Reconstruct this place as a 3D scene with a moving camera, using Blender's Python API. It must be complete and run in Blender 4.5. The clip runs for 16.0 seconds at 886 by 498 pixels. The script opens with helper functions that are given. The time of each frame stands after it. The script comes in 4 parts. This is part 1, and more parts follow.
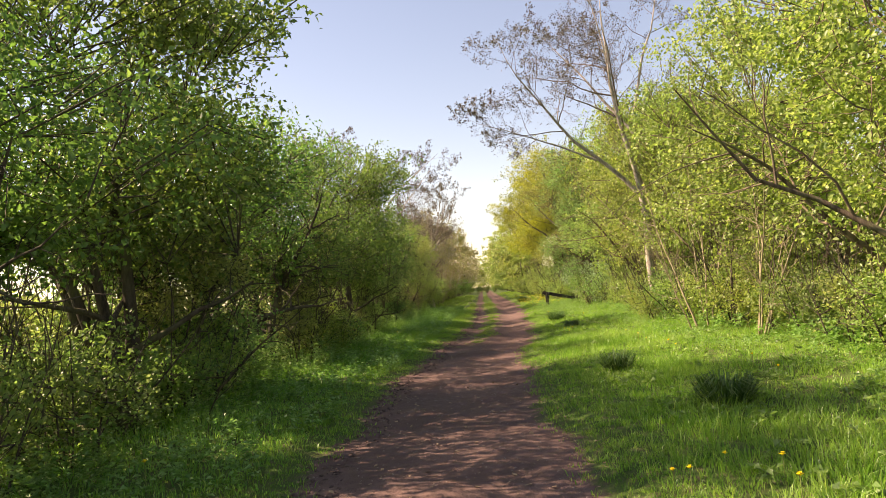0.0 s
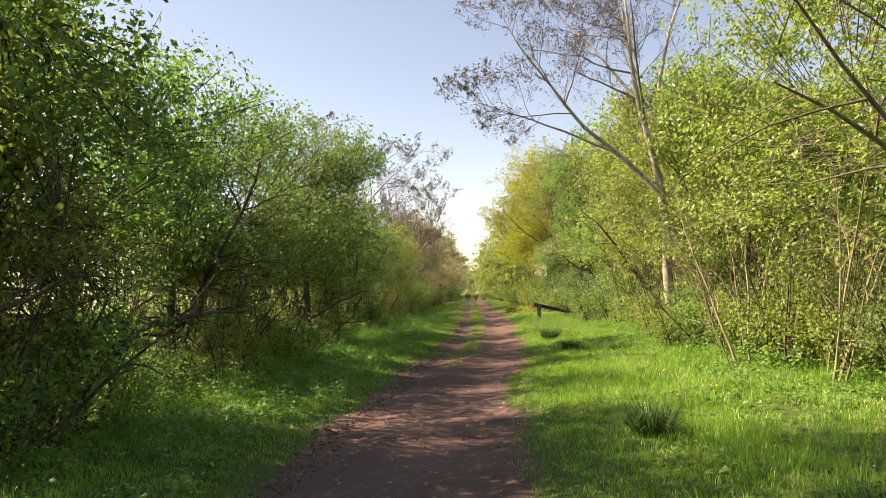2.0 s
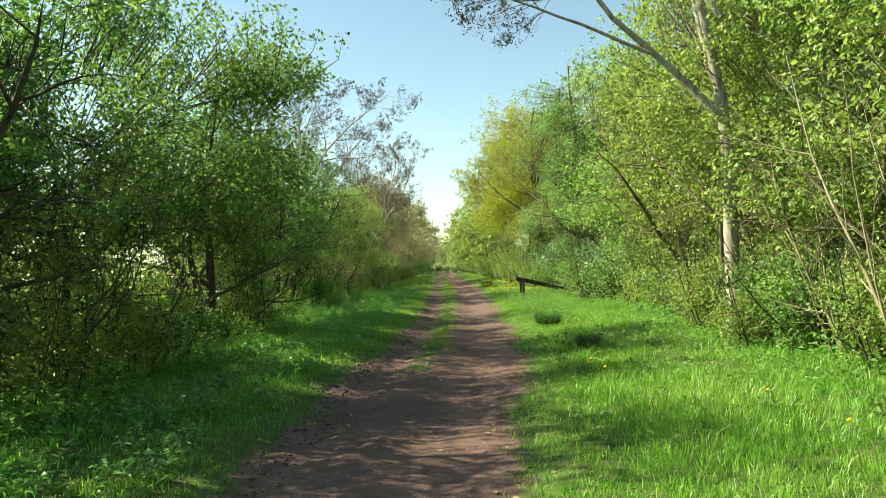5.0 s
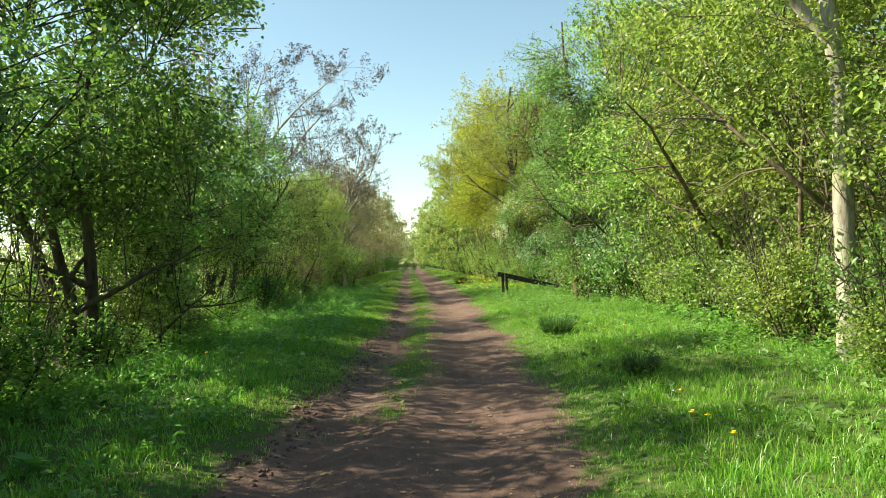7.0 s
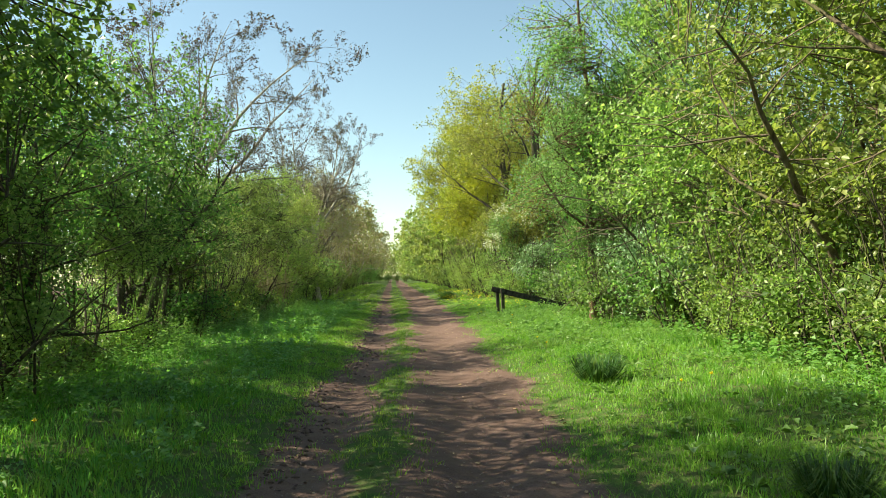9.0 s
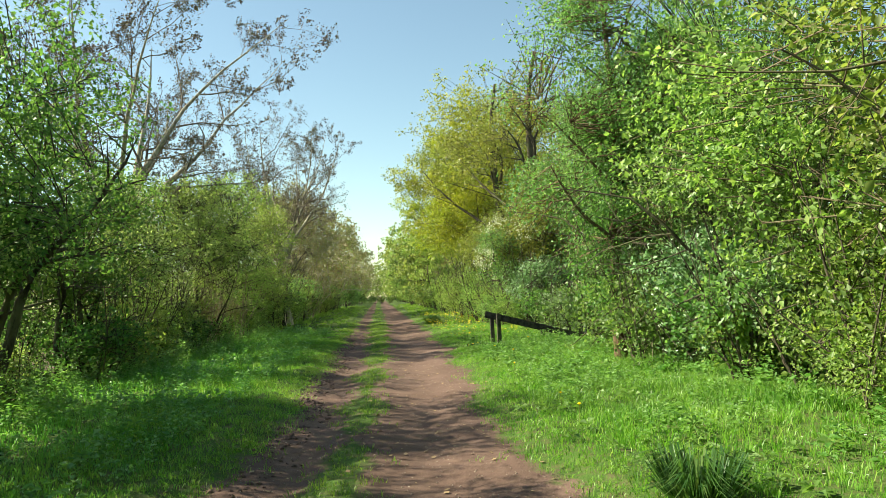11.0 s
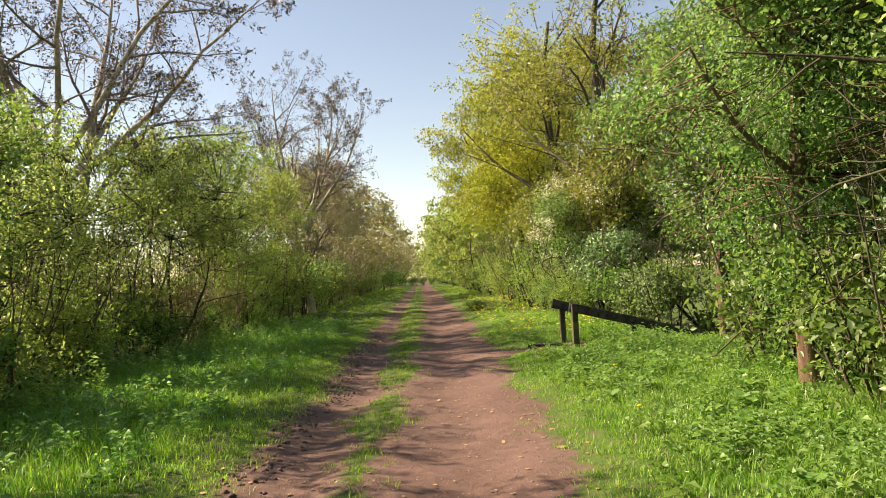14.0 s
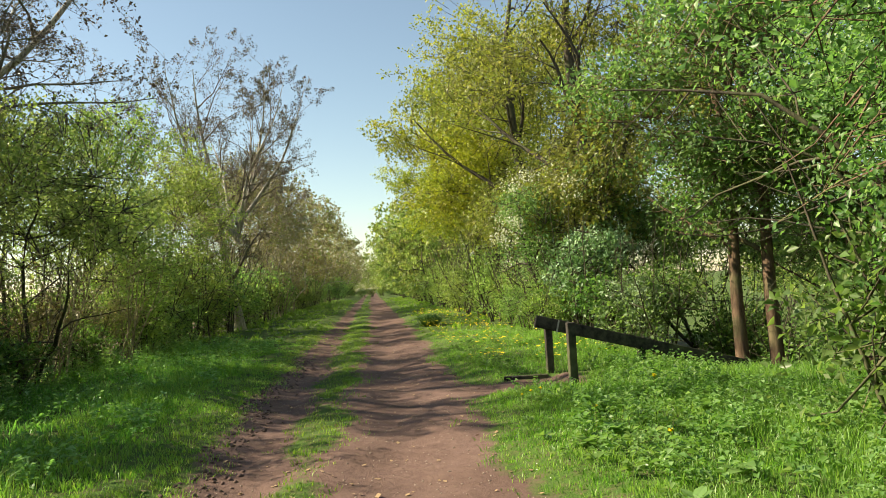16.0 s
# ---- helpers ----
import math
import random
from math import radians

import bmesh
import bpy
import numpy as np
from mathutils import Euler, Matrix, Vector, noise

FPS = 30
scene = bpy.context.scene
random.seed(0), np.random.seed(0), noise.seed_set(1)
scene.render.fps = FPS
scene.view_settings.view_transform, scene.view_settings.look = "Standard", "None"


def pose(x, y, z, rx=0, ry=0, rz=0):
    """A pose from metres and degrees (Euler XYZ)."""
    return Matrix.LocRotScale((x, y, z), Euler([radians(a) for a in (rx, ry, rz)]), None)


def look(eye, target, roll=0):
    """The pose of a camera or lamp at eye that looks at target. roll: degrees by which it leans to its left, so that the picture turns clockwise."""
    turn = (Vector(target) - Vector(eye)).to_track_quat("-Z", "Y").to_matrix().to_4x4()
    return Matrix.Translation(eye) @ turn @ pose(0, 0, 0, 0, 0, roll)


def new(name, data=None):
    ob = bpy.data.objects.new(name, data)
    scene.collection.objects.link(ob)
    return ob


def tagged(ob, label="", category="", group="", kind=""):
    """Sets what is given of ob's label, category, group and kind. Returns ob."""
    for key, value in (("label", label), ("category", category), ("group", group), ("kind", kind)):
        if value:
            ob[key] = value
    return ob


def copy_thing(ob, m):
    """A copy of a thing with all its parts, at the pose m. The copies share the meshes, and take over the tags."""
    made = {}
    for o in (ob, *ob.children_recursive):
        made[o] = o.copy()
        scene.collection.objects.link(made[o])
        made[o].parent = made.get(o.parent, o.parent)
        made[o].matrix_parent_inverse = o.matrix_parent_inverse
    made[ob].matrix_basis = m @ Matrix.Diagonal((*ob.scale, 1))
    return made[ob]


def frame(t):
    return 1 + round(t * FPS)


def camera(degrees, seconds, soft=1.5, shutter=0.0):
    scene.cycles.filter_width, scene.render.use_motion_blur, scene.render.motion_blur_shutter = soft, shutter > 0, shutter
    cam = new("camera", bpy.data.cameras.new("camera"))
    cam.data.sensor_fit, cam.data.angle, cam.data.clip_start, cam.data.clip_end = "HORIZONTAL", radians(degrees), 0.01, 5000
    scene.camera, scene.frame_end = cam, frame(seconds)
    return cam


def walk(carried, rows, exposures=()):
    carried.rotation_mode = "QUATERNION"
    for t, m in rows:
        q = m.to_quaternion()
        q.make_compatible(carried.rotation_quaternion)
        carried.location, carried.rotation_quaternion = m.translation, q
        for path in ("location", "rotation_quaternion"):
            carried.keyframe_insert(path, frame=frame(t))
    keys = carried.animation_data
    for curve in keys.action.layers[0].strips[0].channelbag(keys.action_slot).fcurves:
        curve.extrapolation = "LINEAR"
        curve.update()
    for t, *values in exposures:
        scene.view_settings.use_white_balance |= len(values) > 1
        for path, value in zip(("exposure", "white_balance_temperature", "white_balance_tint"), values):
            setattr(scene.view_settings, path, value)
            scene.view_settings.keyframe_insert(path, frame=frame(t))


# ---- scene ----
cam = camera(62.3, 16.0, soft=0.9)
METRES, EYE, TILT, LEAN, TURN = 30.0, 1.5, 0.0, 0.0, 2.8
ROWS = [
    (0.0, 0.0, 0.0, 0.0, 0.3, 3.16, 5.43),
    (0.5, 0.0032, 0.0299, 0.0005, 0.35, 2.9, 4.38),
    (1.0, 0.0068, 0.0591, 0.0005, -1.21, 2.49, 3.38),
    (1.5, 0.0085, 0.0899, 0.0008, -0.87, 2.25, 2.59),
    (2.0, 0.012, 0.1204, 0.001, -0.51, 3.54, 2.63),
    (2.5, 0.0137, 0.1519, 0.0015, 0.6, 4.58, 2.47),
    (3.0, 0.0155, 0.182, -0.0011, 0.64, 0.66, 2.36),
    (3.5, 0.016, 0.2136, -0.0003, 0.19, 1.77, 2.49),
    (4.0, 0.0163, 0.244, -0.0009, -0.68, 1.69, 2.98),
    (4.5, 0.0191, 0.2762, -0.0007, -1.75, 1.5, 2.58),
    (7.0, 0.0207, 0.4378, -0.0032, -5.41, 0.9, 2.57),
    (7.5, 0.0229, 0.4726, -0.0035, -5.34, 2.61, 2.08),
    (8.0, 0.0248, 0.5048, -0.0034, -5.77, 2.25, 1.88),
    (8.5, 0.0277, 0.5378, -0.0033, -6.14, 1.94, 1.81),
    (9.0, 0.0309, 0.569, -0.0041, -6.74, 1.88, 1.96),
    (11.5, 0.0534, 0.7277, -0.0023, -7.79, 3.62, 2.17),
    (12.0, 0.0573, 0.7582, -0.0023, -7.79, 2.27, 2.23),
    (12.5, 0.0621, 0.7887, -0.0025, -7.68, 1.53, 2.39),
    (13.0, 0.0651, 0.8174, -0.003, -7.48, -0.75, 2.61),
    (13.5, 0.0688, 0.8473, -0.0015, -6.11, 0.55, 2.85),
    (14.0, 0.069, 0.8764, -0.0015, -4.42, 2.06, 2.86),
    (14.5, 0.0728, 0.9063, -0.0019, -3.93, 2.36, 2.83),
    (15.0, 0.075, 0.9352, -0.0028, -5.53, 3.14, 2.77),
    (15.5, 0.0784, 0.9658, -0.0026, -6.67, 3.18, 2.76),
    (16.0, 0.08, 0.9952, -0.0027, -8.31, 2.74, 3.16),
]
walk(cam, [(t, pose(0, 0, EYE, TILT, LEAN, TURN) @ pose(METRES * x, METRES * y, METRES * z, 90 + pitch, roll, yaw)) for t, x, y, z, yaw, pitch, roll in ROWS],
     [(0, 1.25, 9350, 28), (0.7, 1.19, 9350, 26), (1, 1.22, 7850, 4), (1.5, 1.22, 7950, 8), (2, 1.25, 9150, 23), (2.5, 1.29, 9150, 20), (3, 1.21, 9550, 22), (3.5, 1.25, 9050, 12), (4, 1.25, 8150, -1), (4.5, 1.25, 7950, -7),
      (7, 1.25, 7950, -6), (7.5, 1.27, 8050, 2), (8, 1.21, 7850, -7), (9, 1.16, 7950, -5), (12.5, 1.14, 7850, -7), (13, 1.14, 7850, -6), (13.5, 1.14, 8350, 11), (14, 1.12, 9150, 18), (14.5, 1.04, 9150, 20), (15, 1.02, 9050, 18), (15.5, 0.98, 8550, 9), (16, 0.95, 8350, 4)])

# ---- light ----
SUN_ELEV, SUN_LEFT = 39.0, 79.0
world = bpy.data.worlds.new("sky")
scene.world = world
world.use_nodes = True
wn = world.node_tree.nodes
sky = wn.new("ShaderNodeTexSky")
sky.sky_type, sky.sun_disc = "NISHITA", False
sky.sun_elevation, sky.sun_rotation = radians(SUN_ELEV), radians(-SUN_LEFT)
sky.air_density, sky.dust_density, sky.ozone_density = 1.0, 0.4, 2.2
wn["Background"].inputs["Strength"].default_value = 0.104
world.node_tree.links.new(sky.outputs[0], wn["Background"].inputs["Color"])
sun = new("sun", bpy.data.lights.new("sun", "SUN"))
sun.data.energy, sun.data.angle, sun.data.color = 5.3, radians(0.6), (1.0, 0.95, 0.86)
to_sun = Vector((-math.sin(radians(SUN_LEFT)) * math.cos(radians(SUN_ELEV)), math.cos(radians(SUN_LEFT)) * math.cos(radians(SUN_ELEV)), math.sin(radians(SUN_ELEV))))
sun.matrix_world = look(to_sun * 60, (0, 0, 0))


# ---- materials ----
class Nodes:
    """Short spellings for building a material's nodes."""

    def __init__(self, name):
        self.mat = bpy.data.materials.new(name)
        self.mat.use_nodes = True
        self.t = self.mat.node_tree
        self.bsdf = self.t.nodes["Principled BSDF"]
        self.out = self.t.nodes["Material Output"]

    def node(self, kind, **sets):
        n = self.t.nodes.new(kind)
        for k, v in sets.items():
            n.inputs[k.replace("_", " ")].default_value = v
        return n

    def link(self, a, b):
        self.t.links.new(a, b)

    def coords(self, scale=(1, 1, 1), obj=False):
        c = self.node("ShaderNodeTexCoord") if obj else self.node("ShaderNodeNewGeometry")
        m = self.node("ShaderNodeMapping", Scale=scale)
        self.link(c.outputs["Object" if obj else "Position"], m.inputs["Vector"])
        return m.outputs["Vector"]

    def noise(self, scale, detail=4.0, rough=0.6, vec=None):
        n = self.node("ShaderNodeTexNoise", Scale=scale, Detail=detail, Roughness=rough)
        self.link(vec or self.coords(), n.inputs["Vector"])
        return n.outputs["Fac"]

    def ramp(self, fac, stops):
        r = self.node("ShaderNodeValToRGB")
        e = r.color_ramp.elements
        while len(e) < len(stops):
            e.new(0.5)
        for el, (pos, col) in zip(e, stops):
            el.position, el.color = pos, (*col, 1.0)
        self.link(fac, r.inputs["Fac"])
        return r.outputs["Color"]

    def mix(self, fac, a, b, mode="MIX"):
        m = self.t.nodes.new("ShaderNodeMix")
        m.data_type, m.blend_type = "RGBA", mode
        for sock, val in ((m.inputs[0], fac), (m.inputs[6], a), (m.inputs[7], b)):
            if isinstance(val, (int, float)):
                sock.default_value = val
            elif isinstance(val, tuple):
                sock.default_value = (*val, 1.0)
            else:
                self.link(val, sock)
        return m.outputs[2]

    def math(self, op, a, b=0.0):
        m = self.t.nodes.new("ShaderNodeMath")
        m.operation = op
        for sock, val in zip(m.inputs, (a, b)):
            if isinstance(val, (int, float)):
                sock.default_value = val
            else:
                self.link(val, sock)
        return m.outputs[0]

    def bump(self, fac, strength, distance):
        b = self.node("ShaderNodeBump", Strength=strength, Distance=distance)
        self.link(fac, b.inputs["Height"])
        self.link(b.outputs["Normal"], self.bsdf.inputs["Normal"])


def leaf_material(name, dark, light, odd, glow=0.5, rough=0.4, odd_share=0.12):
    """Thin leaves that let light through; each leaf a shade of its own, each tree too."""
    n = Nodes(name)
    geo = n.node("ShaderNodeNewGeometry")
    info = n.node("ShaderNodeObjectInfo")
    base = n.mix(geo.outputs["Random Per Island"], dark, light)
    patch = n.ramp(n.noise(0.9, 2.0), [(0.42, (0, 0, 0)), (0.68, (1, 1, 1))])
    base = n.mix(n.math("MULTIPLY", patch, 0.45), base, odd)
    pick = n.math("GREATER_THAN", n.math("FRACT", n.math("MULTIPLY", geo.outputs["Random Per Island"], 37.0)), 1.0 - odd_share)
    base = n.mix(pick, base, odd)
    hsv = n.node("ShaderNodeHueSaturation")
    n.link(n.math("ADD", n.math("MULTIPLY", info.outputs["Random"], 0.04), 0.48), hsv.inputs["Hue"])
    n.link(n.math("ADD", n.math("MULTIPLY", info.outputs["Random"], 0.3), 0.85), hsv.inputs["Value"])
    n.link(base, hsv.inputs["Color"])
    col = hsv.outputs["Color"]
    n.link(col, n.bsdf.inputs["Base Color"])
    n.bsdf.inputs["Roughness"].default_value = rough
    n.bsdf.inputs["Specular IOR Level"].default_value = 0.5
    tr = n.node("ShaderNodeBsdfTranslucent")
    n.link(n.mix(1.0, col, (1.25, 1.3, 0.8), "MULTIPLY"), tr.inputs["Color"])
    ms = n.node("ShaderNodeMixShader", Fac=glow)
    n.link(n.bsdf.outputs[0], ms.inputs[1])
    n.link(tr.outputs[0], ms.inputs[2])
    n.link(ms.outputs[0], n.out.inputs["Surface"])
    return n.mat


def bark_material(name, dark, light, stretch=5.0, scale=14.0):
    n = Nodes(name)
    v = n.coords((1, 1, 1 / stretch), obj=True)
    fine = n.noise(scale, 6.0, 0.7, v)
    broad = n.noise(1.7, 3.0, 0.5, n.coords(obj=True))
    c = n.mix(n.ramp(fine, [(0.35, (0, 0, 0)), (0.65, (1, 1, 1))]), dark, light)
    c = n.mix(n.math("MULTIPLY", n.ramp(broad, [(0.48, (0, 0, 0)), (0.62, (1, 1, 1))]), 0.5), c, (0.16, 0.17, 0.08))
    n.link(c, n.bsdf.inputs["Base Color"])
    n.bsdf.inputs["Roughness"].default_value = 0.9
    n.bsdf.inputs["Specular IOR Level"].default_value = 0.2
    n.bump(fine, 0.8, 0.02)
    return n.mat


def plain_material(name, a, b, scale=30.0, rough=0.7, bump=0.3):
    n = Nodes(name)
    f = n.noise(scale, 5.0, 0.65)
    n.link(n.mix(f, a, b), n.bsdf.inputs["Base Color"])
    n.bsdf.inputs["Roughness"].default_value = rough
    n.bump(f, bump, 0.005)
    return n.mat


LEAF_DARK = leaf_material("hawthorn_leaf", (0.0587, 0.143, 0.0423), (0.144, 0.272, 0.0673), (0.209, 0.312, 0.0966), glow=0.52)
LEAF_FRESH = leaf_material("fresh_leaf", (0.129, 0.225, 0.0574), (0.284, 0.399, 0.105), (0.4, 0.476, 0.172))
LEAF_YELLOW = leaf_material("maple_leaf", (0.216, 0.287, 0.0393), (0.39, 0.46, 0.0617), (0.452, 0.471, 0.0898))
LEAF_FAR = leaf_material("far_leaf", (0.147, 0.234, 0.0679), (0.292, 0.386, 0.113), (0.389, 0.418, 0.159))
LEAF_MID = leaf_material("mid_leaf", (0.0859, 0.188, 0.0542), (0.183, 0.316, 0.0903), (0.286, 0.398, 0.181), glow=0.55)
LEAF_GOLD = leaf_material("gold_leaf", (0.158, 0.208, 0.0468), (0.276, 0.323, 0.078), (0.326, 0.323, 0.104))
LEAF_OLIVE = leaf_material("shrub_leaf", (0.148, 0.228, 0.0757), (0.31, 0.417, 0.151), (0.392, 0.441, 0.217), glow=0.65, odd_share=0.18)
LEAF_BROWN = leaf_material("budding_leaf", (0.215, 0.172, 0.0991), (0.343, 0.272, 0.149), (0.243, 0.286, 0.0991), glow=0.3, odd_share=0.3)
LEAF_PALE = leaf_material("elder_leaf", (0.117, 0.234, 0.0949), (0.235, 0.385, 0.174), (0.444, 0.578, 0.427), glow=0.3, rough=0.3, odd_share=0.15)
BUD = leaf_material("ash_bud", (0.06, 0.04, 0.035), (0.15, 0.10, 0.08), (0.12, 0.13, 0.05), glow=0.15)
BARK_DARK = bark_material("dark_bark", (0.035, 0.028, 0.022), (0.12, 0.10, 0.075))
BARK_BROWN = bark_material("brown_bark", (0.07, 0.05, 0.035), (0.22, 0.17, 0.12))
BARK_GREY = bark_material("ash_bark", (0.20, 0.17, 0.14), (0.56, 0.50, 0.42))
BARK_TWIG = bark_material("ash_twig", (0.08, 0.06, 0.055), (0.25, 0.20, 0.17))
BARK_RED = bark_material("reddish_bark", (0.06, 0.036, 0.025), (0.21, 0.135, 0.09), stretch=8.0)
TWIG_PALE = bark_material("dead_twig", (0.20, 0.16, 0.10), (0.42, 0.36, 0.25))
GRASS = leaf_material("grass_blade", (0.101, 0.246, 0.0378), (0.228, 0.421, 0.0663), (0.348, 0.464, 0.13), glow=0.5, rough=0.4)
TUSSOCK = leaf_material("tussock_blade", (0.0351, 0.117, 0.036), (0.0936, 0.208, 0.0601), (0.152, 0.26, 0.0801), glow=0.4)
LUSH = leaf_material("lush_blade", (0.0836, 0.25, 0.0594), (0.18, 0.423, 0.0953), (0.27, 0.469, 0.138), glow=0.5)
WEED = leaf_material("weed_leaf", (0.0883, 0.223, 0.0474), (0.189, 0.372, 0.0945), (0.277, 0.446, 0.19), glow=0.45)
PETAL = plain_material("yellow_petal", (0.80, 0.55, 0.01), (0.85, 0.66, 0.03), 60.0)
BLOSSOM = leaf_material("white_blossom", (0.55, 0.56, 0.5), (0.78, 0.78, 0.72), (0.6, 0.64, 0.45), glow=0.3)
STEM = plain_material("flower_stem", (0.16, 0.22, 0.05), (0.22, 0.26, 0.08), 60.0)
CLOCK = plain_material("seed_head", (0.55, 0.55, 0.5), (0.72, 0.72, 0.68), 90.0)
WOOD = bark_material("weathered_wood", (0.02, 0.018, 0.016), (0.085, 0.075, 0.065), stretch=1.0, scale=9.0)
STRAP = plain_material("galvanised_strap", (0.35, 0.34, 0.32), (0.5, 0.49, 0.46), 40.0, 0.5)
STONE = plain_material("pebble", (0.16, 0.11, 0.09), (0.36, 0.28, 0.23), 12.0)
CLOD = plain_material("earth_clod", (0.07, 0.042, 0.036), (0.17, 0.105, 0.09), 25.0, 0.95)
LITTER = plain_material("dry_leaf", (0.22, 0.13, 0.07), (0.42, 0.29, 0.16), 20.0)


def ground_material():
    """Bare reddish earth on the track, soil and short turf beside it; the attribute says how far outside the track a spot lies."""
    n = Nodes("earth_and_turf")
    at = n.node("ShaderNodeAttribute")
    at.attribute_name = "off_track"
    ragged = n.math("ADD", at.outputs["Fac"], n.math("MULTIPLY", n.math("SUBTRACT", n.noise(2.4, 6.0, 0.7), 0.5), 0.75))
    edge = n.ramp(ragged, [(0.46, (0, 0, 0)), (0.58, (1, 1, 1))])
    fine, mid, broad = n.noise(70.0, 6.0, 0.75), n.noise(9.0, 5.0, 0.65), n.noise(0.8, 3.0)
    earth = n.mix(n.ramp(fine, [(0.3, (0, 0, 0)), (0.7, (1, 1, 1))]), (0.075, 0.044, 0.039), (0.23, 0.145, 0.127))
    earth = n.mix(n.ramp(mid, [(0.40, (0, 0, 0)), (0.66, (1, 1, 1))]), earth, (0.195, 0.125, 0.106))
    earth = n.mix(n.math("MULTIPLY", n.ramp(broad, [(0.40, (0, 0, 0)), (0.62, (1, 1, 1))]), 0.55), earth, (0.11, 0.067, 0.056))
    turf = n.mix(n.ramp(fine, [(0.35, (0, 0, 0)), (0.65, (1, 1, 1))]), (0.03, 0.065, 0.016), (0.10, 0.18, 0.035))
    turf = n.mix(n.ramp(mid, [(0.45, (0, 0, 0)), (0.7, (1, 1, 1))]), turf, (0.12, 0.105, 0.055))
    wood = n.node("ShaderNodeAttribute")
    wood.attribute_name = "leaf_mould"
    mould = n.mix(n.ramp(mid, [(0.42, (0, 0, 0)), (0.6, (1, 1, 1))]), n.mix(fine, (0.04, 0.03, 0.02), (0.12, 0.085, 0.05)), (0.05, 0.075, 0.02))
    turf = n.mix(n.ramp(n.math("ADD", wood.outputs["Fac"], n.math("MULTIPLY", n.math("SUBTRACT", mid, 0.5), 0.6)), [(0.4, (0, 0, 0)), (0.65, (1, 1, 1))]), turf, mould)
    n.link(n.mix(edge, earth, turf), n.bsdf.inputs["Base Color"])
    n.bsdf.inputs["Roughness"].default_value = 0.95
    n.bsdf.inputs["Specular IOR Level"].default_value = 0.15
    n.bump(n.math("ADD", n.math("MULTIPLY", fine, 0.35), mid), 0.7, 0.03)
    return n.mat


GROUND = ground_material()


# ---- mesh helpers ----
def mesh_of(name, verts, faces, material, smooth=False):
    """A mesh from an array of points and a list of face arrays (each with faces of one size)."""
    me = bpy.data.meshes.new(name)
    verts = np.asarray(verts, np.float32)
    me.vertices.add(len(verts))
    me.vertices.foreach_set("co", verts.ravel())
    faces = [np.asarray(f, np.int32) for f in faces if len(f)]
    sizes = np.concatenate([np.full(len(f), f.shape[1], np.int32) for f in faces])
    flat = np.concatenate([f.ravel() for f in faces])
    me.loops.add(len(flat))
    me.loops.foreach_set("vertex_index", flat)
    me.polygons.add(len(sizes))
    me.polygons.foreach_set("loop_start", np.concatenate([[0], np.cumsum(sizes)[:-1]]).astype(np.int32))
    if smooth:
        me.polygons.foreach_set("use_smooth", np.ones(len(sizes), bool))
    me.materials.append(material)
    me.update(calc_edges=True)
    return me


def part(name, bm, material, parent, label=""):
    """Links a bmesh, or a finished mesh, as one object under a thing or a part."""
    me = bm
    if isinstance(bm, bmesh.types.BMesh):
        me = bpy.data.meshes.new(name)
        bm.to_mesh(me)
        bm.free()
        me.materials.append(material)
    ob = new(name, me)
    ob.parent = parent
    return tagged(ob, label)


def unit(a):
    return a / np.maximum(np.linalg.norm(a, axis=-1, keepdims=True), 1e-9)


def tubes(pts, rad, sides):
    """Tapered tubes along N polylines of equal count: vertices and quads."""
    n, m = pts.shape[:2]
    d = unit(np.gradient(pts, axis=1))
    ref = np.where(np.abs(d[..., 2:3]) > 0.9, np.array([1.0, 0, 0]), np.array([0, 0, 1.0]))
    u = unit(np.cross(d, ref))
    w = np.cross(d, u)
    a = np.arange(sides) * 2 * np.pi / sides
    ring = u[:, :, None] * np.cos(a)[:, None] + w[:, :, None] * np.sin(a)[:, None]
    v = (pts[:, :, None] + ring * rad[:, :, None, None]).reshape(-1, 3)
    i = np.arange(n * m * sides).reshape(n, m, sides)
    j = np.roll(i, -1, axis=2)
    q = np.stack([i[:, :-1], j[:, :-1], j[:, 1:], i[:, 1:]], -1).reshape(-1, 4)
    return v, q


